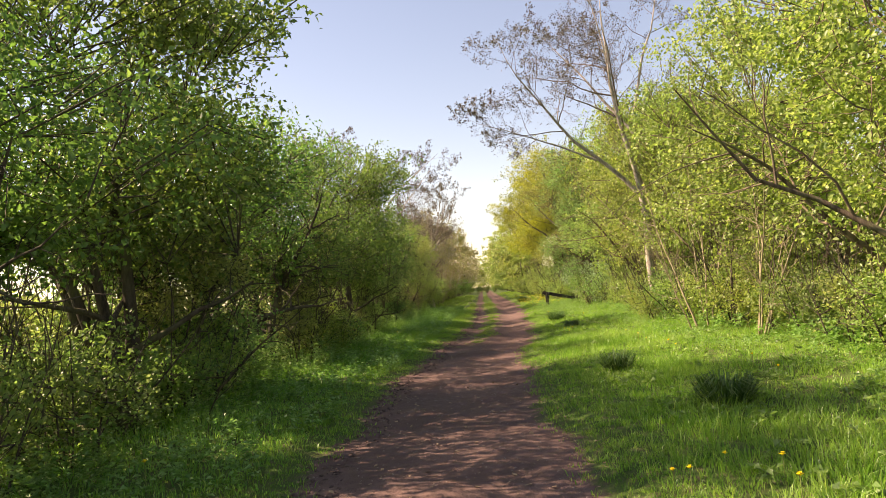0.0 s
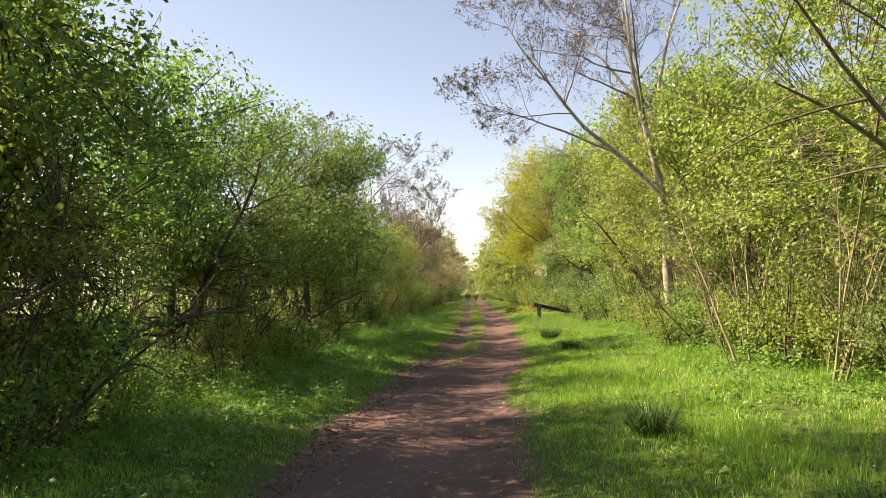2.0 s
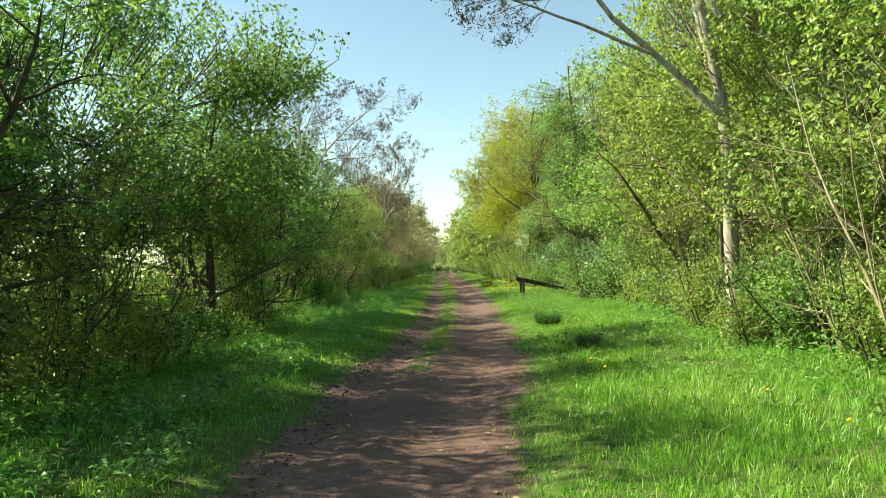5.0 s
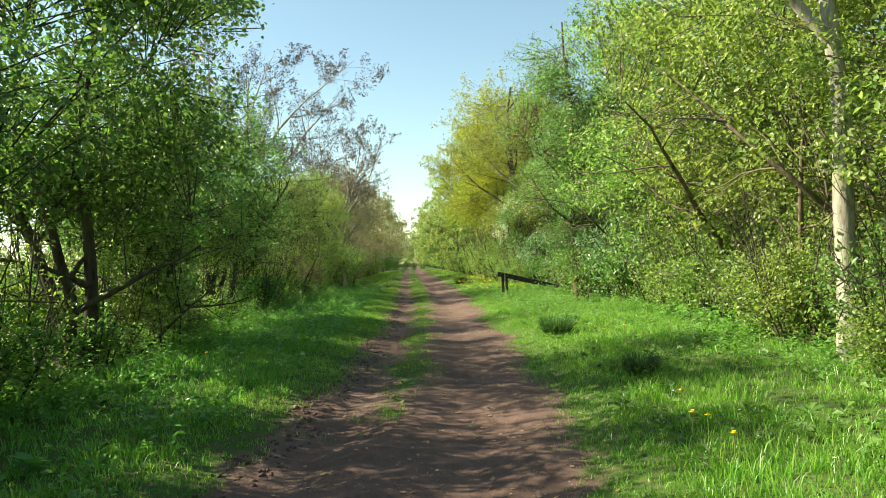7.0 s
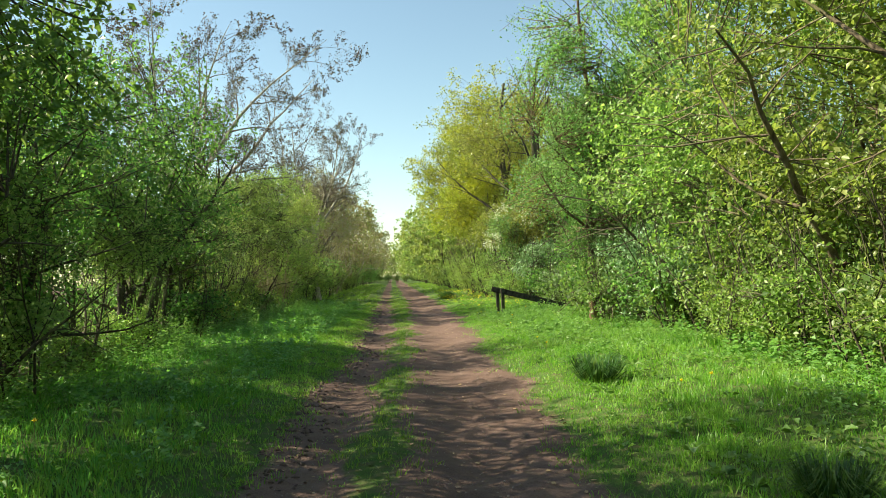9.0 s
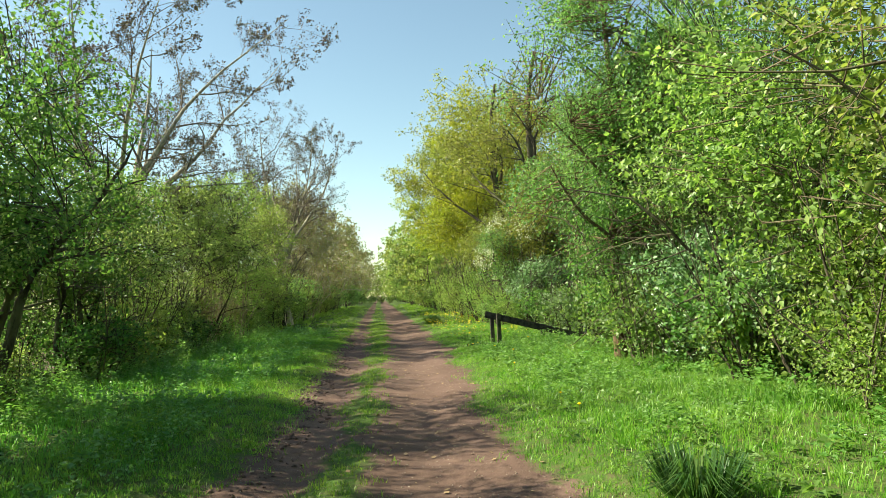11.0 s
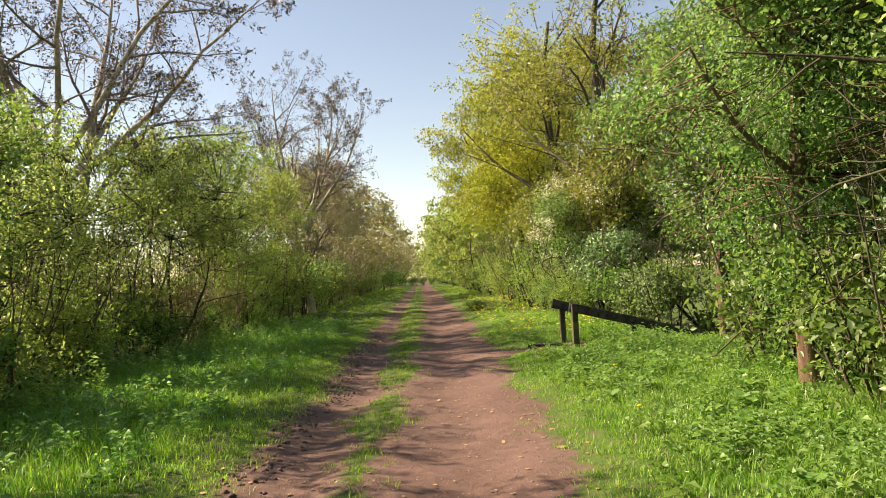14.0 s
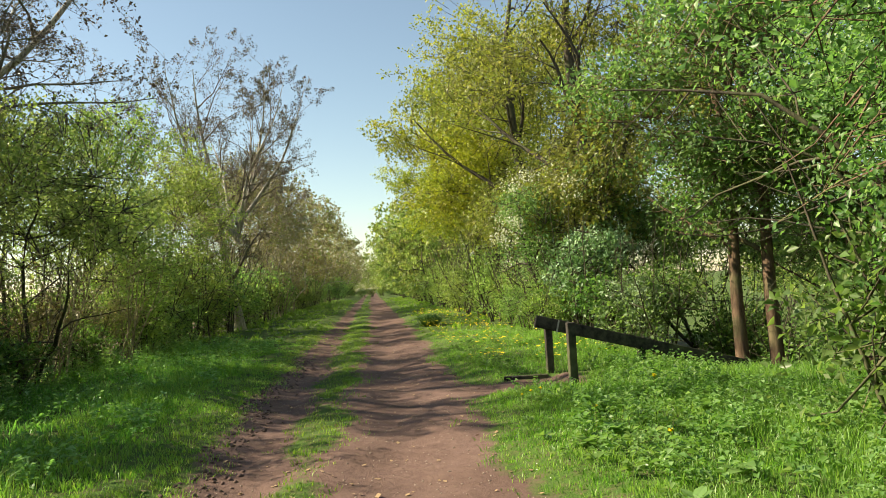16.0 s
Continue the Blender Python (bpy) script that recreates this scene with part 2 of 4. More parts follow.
def grow(rng, roots, levels):
    """Branches level by level. roots: points, directions, lengths, radii. Gives (points, radii, sides) for each level."""
    p, d, ln, r = [np.asarray(a, float) for a in roots]
    made = []
    for k, lv in enumerate(levels):
        n = lv["n"]
        pts, dirs = [p], [unit(d)]
        for s in range(n):
            d = unit(dirs[-1] + rng.normal(0, lv["wob"], d.shape) + np.array([0, 0, lv["up"]]) + lv.get("pull", np.zeros(3)))
            dirs.append(d)
            pts.append(pts[-1] + d * (ln / n)[:, None])
        pts, dirs = np.stack(pts, 1), np.stack(dirs, 1)
        t = np.linspace(0, 1, n + 1)
        rad = r[:, None] * (1 - t * (1 - lv.get("tip", 0.25)))
        if k == 0:
            rad[:, 0] *= np.where(pts[:, 0, 2] < 0.5, 1.45, 1.0)
        made.append((pts, rad, lv["sides"], dirs))
        if k == len(levels) - 1:
            break
        kids = lv["kids"]
        a, b = lv["span"]
        u = (a + (b - a) * (np.arange(kids)[None] + rng.random((len(p), kids))) / kids)
        x = u * n
        i = np.clip(x.astype(int), 0, n - 1)
        f = (x - i)[..., None]
        row = np.arange(len(p))[:, None]
        start = pts[row, i] * (1 - f) + pts[row, i + 1] * f
        along = dirs[row, i + 1]
        side = unit(np.cross(along, rng.normal(0, 1, along.shape)))
        ang = np.radians(rng.uniform(*lv["angle"], u.shape))[..., None]
        nd = along * np.cos(ang) + side * np.sin(ang)
        nl = ln[:, None] * lv["length"] * (1 - lv.get("fall", 0.5) * (u - a) / max(b - a, 1e-6)) * rng.uniform(0.65, 1.25, u.shape)
        nr = np.take_along_axis(rad, i, 1) * lv["thin"] * rng.uniform(0.8, 1.1, u.shape)
        p, d, ln, r = start.reshape(-1, 3), nd.reshape(-1, 3), nl.ravel(), nr.ravel()
    return made


def leaves(rng, twigs, per, size, droop=0.0, spread=0.12, wide=0.62, floor=0.15):
    """Folded diamond leaves set round the twigs."""
    pts, _, _, dirs = twigs
    n, m = pts.shape[:2]
    x = rng.random((n, per)) * (m - 1)
    i = np.clip(x.astype(int), 0, m - 2)
    row = np.arange(n)[:, None]
    f = (x - i)[..., None]
    pos = (pts[row, i] * (1 - f) + pts[row, i + 1] * f).reshape(-1, 3)
    along = dirs[row, i].reshape(-1, 3)
    d = unit(along * 0.5 + rng.normal(0, 0.75, along.shape) + np.array([0, 0, -droop]))
    pos = pos + rng.normal(0, spread, pos.shape)
    keep = pos[:, 2] > floor
    pos, d = pos[keep], d[keep]
    nrm = unit(np.array([0, 0, 0.55]) + rng.normal(0, 0.6, pos.shape))
    s = unit(np.cross(d, nrm))
    nrm = np.cross(s, d)
    ln = size * rng.uniform(0.6, 1.35, len(pos))[:, None]
    base, tip = pos, pos + d * ln
    mid = pos + d * ln * 0.45 + nrm * ln * 0.16
    v = np.stack([base, mid + s * ln * wide * 0.5, tip, mid - s * ln * wide * 0.5], 1).reshape(-1, 3)
    b = np.arange(len(pos)) * 4
    return v, np.concatenate([np.stack([b, b + 1, b + 2], 1), np.stack([b, b + 2, b + 3], 1)])


def tubes_mesh(name, levels, material):
    vs, qs, at = [], [], 0
    for pts, rad, sides, _ in levels:
        v, q = tubes(pts, rad, sides)
        vs.append(v)
        qs.append(q + at)
        at += len(v)
    return mesh_of(name, np.concatenate(vs), [np.concatenate(qs)], material, True)


def crown_points(rng, count, lobes, rx, rz, mid, lobe, low=0.25, shell=0.45, skirt=0):
    """Spray centres gathered in lobes over a dome, and the way outwards at each."""
    d = unit(rng.normal(0, 1, (lobes, 3)))
    d[:, 2] = d[:, 2] * 0.85 + 0.12
    c = d * rng.uniform(shell, 1.0, (lobes, 1)) * np.array([rx, rx, rz]) + np.array([0, 0, mid])
    big = lobe * rng.uniform(0.6, 1.3, lobes)
    k = rng.integers(0, lobes, count)
    off = unit(rng.normal(0, 1, (count, 3))) * (big[k] * rng.random(count) ** 0.45)[:, None] * np.array([1, 1, 0.6])
    p = c[k] + off
    if skirt:
        a = rng.uniform(0, 2 * np.pi, skirt)
        r = rng.uniform(0.12, 0.95, skirt)
        p = np.concatenate([p, np.stack([np.cos(a) * r, np.sin(a) * r, rng.uniform(low, mid, skirt)], 1)])
    p = p[p[:, 2] > low]
    return p, unit(p - np.array([0, 0, mid * 0.75]))


def sprays(rng, p, out, nodes, length):
    """Short leafy twigs at the given centres, each joined to the nearest branch."""
    d = unit(out * 0.7 + rng.normal(0, 0.55, p.shape) + np.array([0, 0, -0.05]))
    ln = length * rng.uniform(0.6, 1.3, (len(p), 1))
    a, b = p - d * ln * 0.5, p + d * ln * 0.5 + np.array([0, 0, -0.05])
    near = np.empty_like(a)
    for i in range(0, len(a), 256):
        q = ((a[i:i + 256, None] - nodes[None]) ** 2).sum(-1)
        near[i:i + 256] = nodes[q.argmin(1)]
    way = a - near
    dist = np.linalg.norm(way, axis=1, keepdims=True)
    near = np.where(dist > 0.7, a - way / np.maximum(dist, 1e-6) * 0.7, near)
    pts = np.stack([near, a + np.array([0, 0, 0.03]), b], 1)
    rad = np.tile(np.array([0.011, 0.007, 0.003]), (len(p), 1))
    leafy = np.stack([a, p, b], 1)
    dirs = np.repeat(d[:, None], 3, 1)
    return (pts, rad, 3, dirs), (leafy, rad, 3, dirs)


def plant(name, rng, roots, levels, bark, label, category, crown=None, leaf=None, per=0, size=0.1, length=0.5, stem_name="trunk", twig_share=1.0, fine_bark=None, **leafy):
    """A tree or shrub: an empty at the foot with its stems, finer branchwork and crown of leaves."""
    top = new(name)
    made = grow(rng, roots, levels)
    pts, rad, sides, dirs = made[0]
    for i in range(len(pts)):
        part(stem_name, tubes_mesh(stem_name, [(pts[i:i + 1], rad[i:i + 1], sides, dirs[i:i + 1])], bark), None, top)
    fine = made[1:]
    if crown:
        p, out = crown_points(rng, **crown)
        nodes = np.concatenate([m[0].reshape(-1, 3) for m in made[1:]] + [pts[:, len(pts[0]) // 2:].reshape(-1, 3)])
        twigs, green = sprays(rng, p, out, nodes, length)
        n = int(len(p) * twig_share)
        fine = fine + [(twigs[0][:n], twigs[1][:n], 3, twigs[3][:n])]
        v, f = leaves(rng, green, per, size, **leafy)
        part("crown", mesh_of("crown", v, [f], leaf), None, top)
    elif leaf:
        v, f = leaves(rng, made[-1], per, size, **leafy)
        part("crown", mesh_of("crown", v, [f], leaf), None, top)
    net = part("branchwork", tubes_mesh("branchwork", fine, fine_bark or bark), None, top)
    tagged(net, kind="stuff")
    return tagged(top, label, category)


def stems(rng, count, spread, lean, length, radius):
    """Starting points of several stems from one foot."""
    a = rng.uniform(0, 2 * np.pi, count)
    k = rng.uniform(0.2, 1, count)
    p = np.stack([np.cos(a) * spread * k, np.sin(a) * spread * k, np.full(count, -0.1)], 1)
    d = np.stack([np.cos(a) * lean * k, np.sin(a) * lean * k, np.ones(count)], 1)
    return p, d, length * rng.uniform(0.75, 1.15, count), radius * rng.uniform(0.6, 1.1, count)


def place(ob, places, group=""):
    """Puts the first of a kind at the first place and copies it to the others: x, y, z, turn, scale."""
    tagged(ob, group=group)
    for k, (x, y, z, turn, s) in enumerate(places):
        if k == 0:
            ob.matrix_basis = pose(x, y, z, 0, 0, turn) @ Matrix.Diagonal((s, s, s, 1))
        else:
            c = copy_thing(ob, pose(x, y, z, 0, 0, turn))
            c.scale = (s, s, s)
    return ob


# ---- ground ----
def smooth(a, b, x):
    t = np.clip((x - a) / (b - a), 0, 1)
    return t * t * (3 - 2 * t)


def track_edges(y):
    """The left and right edge of the bare track at y."""
    s = smooth(10, 42, y)
    wob = 0.10 * np.sin(y * 0.9) + 0.07 * np.sin(y * 2.3 + 1.0)
    left = -1.62 + 0.95 * smooth(9, 32, y) + wob * 0.8
    right = 0.62 + 0.95 * smooth(13, 24, y) + 0.55 * smooth(24, 42, y) - wob
    return left, right - 0.2 * smooth(60, 120, y)


def strip_mid(y):
    left, right = track_edges(y)
    return left + (right - left) * 0.36


def off_track(x, y):
    """About 0 on bare earth and 1 on turf."""
    left, right = track_edges(y)
    out = np.maximum(left - x, x - right)
    m = 0.5 + out * 0.9
    strip = (0.4 - np.abs(x - strip_mid(y))) * 1.1 + 0.28 + 0.12 * np.sin(y * 1.7) + 0.06 * np.sin(y * 4.1 + 1)
    strip = strip - 0.02 - 0.7 * (1 - smooth(18.5, 21, y)) + 0.25 * smooth(34, 60, y)
    landing = (np.minimum(np.minimum(x - 1.8, 3.7 - x), np.minimum(y - 39.05, 40.1 - y)))
    m = np.where(landing > -0.3, np.minimum(m, 0.5 - landing * 1.5), m)
    field = smooth(12.0, 16.0, -x)
    return np.clip(np.maximum(m, strip), 0, 1) * (1 - field)


def bank(x, y):
    """The lie of the land: a flat embankment top that falls away behind the hedges."""
    z = -1.9 * smooth(6.2, 12.0, -x) - 2.2 * smooth(6.0, 13.0, x)
    gap = smooth(38.2, 40.2, y) * (1 - smooth(44, 47, y))
    return z - gap * 0.7 * smooth(3.9, 8.5, x) * (1 - smooth(8.5, 13, x))


def ground_z(x, y):
    left, right = track_edges(y)
    mid = strip_mid(y)
    z = bank(x, y)
    rut = np.exp(-((x - (left + mid) / 2 - 0.05) / 0.3) ** 2) + np.exp(-((x - (mid + right) / 2) / 0.42) ** 2)
    z = z - 0.06 * rut * smooth(6, 22, y)
    side = np.maximum(left - x, x - right)
    pad = smooth(1.2, 2.0, x) * (1 - smooth(3.3, 3.9, x)) * smooth(38.7, 39.2, y) * (1 - smooth(40.0, 40.4, y))
    side = side * (1 - pad)
    z = z + 0.07 * smooth(0.0, 0.5, side) + 0.05 * smooth(0.6, 2.5, side)
    z = z + 0.011 * np.sin(x * 3.1 + np.sin(y * 1.3)) * np.sin(y * 2.1 + x) + 0.012 * np.sin(x * 7.3 + y * 1.9) * np.sin(y * 5.7 - x * 2)
    return z


def axis(fine_a, fine_b, step, far, grow_by=1.35):
    a = list(np.arange(fine_a, fine_b + step / 2, step))
    s, lo, hi = step, a[0], a[-1]
    out_lo, out_hi = [], []
    while hi < far or lo > -far:
        s *= grow_by
        lo, hi = lo - s, hi + s
        out_lo.append(lo)
        out_hi.append(hi)
    return np.array(out_lo[::-1] + a + out_hi)


gx = axis(-5.0, 6.0, 0.09, 900.0)
gy = axis(-3.0, 62.0, 0.16, 900.0)
X, Y = np.meshgrid(gx, gy)
Z = ground_z(X, Y)
gi = np.arange(X.size).reshape(X.shape)
gq = np.stack([gi[:-1, :-1], gi[:-1, 1:], gi[1:, 1:], gi[1:, :-1]], -1).reshape(-1, 4)
gm = mesh_of("ground", np.stack([X, Y, Z], -1).reshape(-1, 3), [gq], GROUND, True)
ga = gm.attributes.new("off_track", "FLOAT", "POINT")
ga.data.foreach_set("value", off_track(X, Y).ravel().astype(np.float32))
gw = gm.attributes.new("leaf_mould", "FLOAT", "POINT")
mould = smooth(3.9, 4.8, -X) * (1 - smooth(7.5, 9.5, -X)) + smooth(5.2, 6.2, X) * (1 - smooth(15, 20, X))
gw.data.foreach_set("value", mould.ravel().astype(np.float32))
tagged(new("ground", gm), "reddish bare earth track between short green turf verges", "ground", kind="structure")


# ---- trees ----
def hawthorn(seed, leaf, label, height=5.6, rx=2.4, count=5, sprays_n=900, per=12, size=0.095, bark=BARK_DARK, lean=0.6, stem=0.085, name="hawthorn_tree", lobes=20, mid=0.55, low=0.4, twig_share=0.7, shell=0.45):
    """A spreading small tree with several gnarled stems and a layered crown."""
    rng = np.random.default_rng(seed)
    lv = [dict(n=8, wob=0.2, up=0.03, sides=7, tip=0.12, kids=6, span=(0.3, 0.98), angle=(40, 75), length=0.42, thin=0.55),
          dict(n=5, wob=0.2, up=0.02, sides=5, kids=5, span=(0.2, 1.0), angle=(30, 70), length=0.5, thin=0.5),
          dict(n=3, wob=0.2, up=0.0, sides=3)]
    lobe = rx * 0.42
    crown = dict(count=sprays_n, lobes=lobes, rx=rx * 0.75, rz=height * (1 - mid) - 0.5 * lobe, mid=height * mid, lobe=lobe, low=low, shell=shell)
    return plant(name, rng, stems(rng, count, 0.3, lean, height * 0.66, stem), lv, bark, label, "tree", crown, leaf, per, size, 0.5, "stem", twig_share, droop=0.12, spread=0.07)


def shrub(seed, leaf, label, height=2.6, rx=0.9, count=9, sprays_n=260, per=9, size=0.065, name="hedge_shrub", bark=BARK_DARK):
    """Upright thin stems with small leaves all the way down."""
    rng = np.random.default_rng(seed)
    lv = [dict(n=5, wob=0.10, up=0.05, sides=4, kids=5, span=(0.2, 1.0), angle=(20, 60), length=0.45, thin=0.6),
          dict(n=3, wob=0.16, up=0.06, sides=3)]
    crown = dict(count=sprays_n, lobes=14, rx=rx * 0.7, rz=height * 0.36, mid=height * 0.4, lobe=rx * 0.55, low=0.03, shell=0.2)
    return plant(name, rng, stems(rng, count, 0.5, 0.45, height, 0.02), lv, bark, label, "shrub", crown, leaf, per, size, 0.35, "stem", 0.3, spread=0.05, floor=0.02)


def tall_tree(name, seed, leaf, label, height, rx, bark, radius=0.16, sprays_n=900, per=12, size=0.13, mid=0.62, rz=0.34, kids=9, start=0.3, lobes=22, roots=None, droop=0.2, low=0.6, shell=0.45, skirt=0, limb=0.42):
    """One upright trunk with limbs and a broad leafy crown."""
    rng = np.random.default_rng(seed)
    lv = [dict(n=9, wob=0.09, up=0.04, sides=9, kids=kids, span=(start, 0.98), angle=(35, 65), length=limb, thin=0.5, tip=0.25),
          dict(n=6, wob=0.14, up=0.05, sides=5, kids=5, span=(0.25, 1.0), angle=(25, 60), length=0.5, thin=0.5),
          dict(n=4, wob=0.16, up=0.03, sides=3)]
    crown = dict(count=sprays_n, lobes=lobes, rx=rx * 0.78, rz=height * rz, mid=height * mid, lobe=rx * 0.38, low=low, shell=shell, skirt=skirt)
    roots = roots or ([[0, 0, -0.2]], [[0.03, 0.02, 1.0]], [height * 0.92], [radius])
    return plant(name, rng, roots, lv, bark, label, "tree", crown, leaf, per, size, 0.6, twig_share=0.6, droop=droop, spread=0.1)


def bare_tree(name, seed, label, roots, kids=9, limb=0.6, reach=(25, 55), per=2, size=0.055, start=0.25, fine=2, rise=0.03, dense=8):
    """A leafless tree with upswept fine twigs that end in dark bud clusters."""
    rng = np.random.default_rng(seed)
    lv = [dict(n=10, wob=0.1, up=rise, sides=9, kids=kids, span=(start, 1.0), angle=reach, length=limb, thin=0.5, tip=0.06, fall=0.45),
          dict(n=6, wob=0.14, up=0.05, sides=5, kids=dense, span=(0.25, 1.0), angle=(30, 60), length=0.42, thin=0.5),
          dict(n=4, wob=0.16, up=0.07, sides=3, kids=7, span=(0.2, 1.0), angle=(30, 60), length=0.5, thin=0.55),
          dict(n=2, wob=0.18, up=0.10, sides=3, kids=fine, span=(0.3, 1.0), angle=(25, 55), length=0.6, thin=0.7, fall=0.2, tip=0.5),
          dict(n=1, wob=0.2, up=0.15, sides=3, tip=0.7)]
    return plant(name, rng, roots, lv, BARK_GREY, label, "tree", None, BUD, per, size, spread=0.015, fine_bark=BARK_TWIG)


DARK = "dense dark green hawthorn tree with gnarled dark stems"
FRESH = "bright green hawthorn tree in young leaf with gnarled stems"
OLIVE = "thin olive-green small tree in early leaf"
BROWN = "brownish small tree with opening buds"
trees = {
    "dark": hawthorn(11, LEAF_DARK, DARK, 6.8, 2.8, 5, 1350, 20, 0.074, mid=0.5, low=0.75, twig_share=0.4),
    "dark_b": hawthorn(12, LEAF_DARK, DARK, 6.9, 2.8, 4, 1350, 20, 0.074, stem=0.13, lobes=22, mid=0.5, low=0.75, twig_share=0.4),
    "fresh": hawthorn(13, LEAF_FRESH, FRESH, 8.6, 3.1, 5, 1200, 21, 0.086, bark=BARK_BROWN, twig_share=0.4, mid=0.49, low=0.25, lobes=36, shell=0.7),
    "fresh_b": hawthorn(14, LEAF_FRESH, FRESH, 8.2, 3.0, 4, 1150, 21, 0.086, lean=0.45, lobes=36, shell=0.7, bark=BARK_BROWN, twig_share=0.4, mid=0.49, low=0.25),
    "olive": hawthorn(15, LEAF_OLIVE, OLIVE, 6.2, 2.4, 6, 900, 15, 0.07, name="small_tree", stem=0.045, lean=0.4),
    "mid": hawthorn(16, LEAF_MID, "mid-green leafy tree with dark inner branches", 8.8, 3.2, 4, 1250, 22, 0.072, lean=0.35, name="leafy_tree", low=0.1, mid=0.5, twig_share=0.3, stem=0.055),
    "brown": hawthorn(17, LEAF_BROWN, BROWN, 8.8, 2.9, 5, 700, 10, 0.10, name="budding_tree", bark=BARK_GREY, mid=0.5, stem=0.06),
    "far_green": hawthorn(18, LEAF_FAR, "distant green tree beside the track", 9.0, 3.6, 3, 420, 12, 0.2, name="distant_tree", mid=0.43, low=0.0, twig_share=0.15),
    "far_brown": hawthorn(19, LEAF_BROWN, "distant brown budding tree beside the track", 10.0, 3.4, 3, 420, 12, 0.17, name="distant_tree", bark=BARK_GREY, mid=0.43, low=0.0, twig_share=0.2),
    "maple": tall_tree("maple_tree", 33, LEAF_YELLOW, "big yellow-green maple tree in fresh spring leaf", 14.0, 5.2, BARK_DARK, 0.2, 2300, 20, 0.115, mid=0.5, rz=0.42, lobes=34),
    "maple_olive": tall_tree("maple_tree", 35, LEAF_GOLD, "olive-gold maple tree with drooping young leaves", 12.5, 4.2, BARK_DARK, 0.25, 1900, 18, 0.105, mid=0.5, rz=0.42, lobes=28),
    "twin": tall_tree("slender_tree", 36, LEAF_MID, "slender tree with reddish bare lower trunk under green leaves", 9.5, 2.8, BARK_RED, 0.13, 1100, 14, 0.09, limb=0.28, mid=0.58, rz=0.36, low=2.3, lobes=26),
    "slim": tall_tree("slender_tree", 34, LEAF_MID, "slender tree with reddish bark and leaves above", 9.5, 2.6, BARK_RED, 0.11, 1200, 22, 0.06, limb=0.22, mid=0.5, rz=0.42, low=1.15, shell=0.2, lobes=30, skirt=420),
}
PLACES = {
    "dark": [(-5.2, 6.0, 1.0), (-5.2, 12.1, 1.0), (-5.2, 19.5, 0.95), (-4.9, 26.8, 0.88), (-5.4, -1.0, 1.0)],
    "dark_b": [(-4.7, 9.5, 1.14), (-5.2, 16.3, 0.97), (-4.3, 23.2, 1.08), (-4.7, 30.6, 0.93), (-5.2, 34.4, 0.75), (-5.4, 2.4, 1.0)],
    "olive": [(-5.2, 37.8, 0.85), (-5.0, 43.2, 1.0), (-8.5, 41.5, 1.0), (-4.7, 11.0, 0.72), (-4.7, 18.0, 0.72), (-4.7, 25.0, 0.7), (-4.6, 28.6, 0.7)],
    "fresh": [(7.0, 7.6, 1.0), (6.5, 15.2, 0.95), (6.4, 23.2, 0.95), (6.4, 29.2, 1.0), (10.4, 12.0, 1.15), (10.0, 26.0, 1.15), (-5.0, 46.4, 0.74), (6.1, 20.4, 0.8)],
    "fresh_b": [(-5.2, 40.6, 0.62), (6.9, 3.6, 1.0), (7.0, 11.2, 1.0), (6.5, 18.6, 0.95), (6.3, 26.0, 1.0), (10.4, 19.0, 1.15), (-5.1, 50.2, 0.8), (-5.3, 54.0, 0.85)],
    "mid": [(6.1, 30.9, 0.78), (6.5, 35.2, 0.85), (7.0, 32.6, 1.08), (8.6, 36.6, 1.1), (11.2, 31.5, 1.1), (12.2, 42.5, 1.1), (9.4, 48.0, 1.0), (13.0, 37.5, 1.1), (13.0, 47.5, 1.15), (16.0, 41.0, 1.2), (9.3, 53.5, 0.9), (9.0, 59.0, 0.9), (9.2, 65.0, 0.9)],
    "brown": [(-5.4, 57.0, 0.7), (-5.4, 62.0, 0.75), (-5.0, 66.5, 0.95), (-5.2, 71.0, 1.2), (-5.0, 75.5, 1.2)],
    "maple": [(5.7, 59.0, 1.0), (6.2, 68.0, 0.97)],
    "maple_olive": [(7.4, 49.2, 1.0), (6.6, 54.5, 1.0)],
    "slim": [(4.75, 33.8, 0.95)],
    "twin": [(7.45, 42.4, 1.0), (8.0, 42.2, 1.05), (9.4, 41.6, 0.85)],
    "far_green": [(5.2, float(y), 1.2) for y in range(76, 100, 7)] + [(5.0, float(y), 1.35) for y in range(103, 220, 13)] + [(float(x), 225.0 + abs(x) * 2, 1.35) for x in range(-10, 13, 4)] + [(-8.0 + 2.6 * k, 152.0 + 3 * math.sin(k * 2.0), 0.5 + 0.12 * math.sin(k * 1.7)) for k in range(8)]
    + [(-52.0 + 4 * math.sin(y), float(y), 1.2) for y in range(-10, 130, 12)] + [(34.0 + 4 * math.sin(y), float(y), 1.2) for y in range(30, 120, 11)],
    "far_brown": [(-5.0, float(y), 1.15) for y in range(80, 104, 6)] + [(-4.5, float(y), 1.3) for y in range(108, 220, 13)] + [(7.5, 82.0, 1.2)] + [(-50.0, float(y), 1.0) for y in range(-4, 130, 24)],
}


def land(x, y):
    return float(bank(np.array(float(x)), np.array(float(y))))


for kind, spots in PLACES.items():
    place(trees[kind], [(x, y, land(x, y) - 0.05, (x * 37 + y * 77) % 360, s) for x, y, s in spots], "trees beside the track")

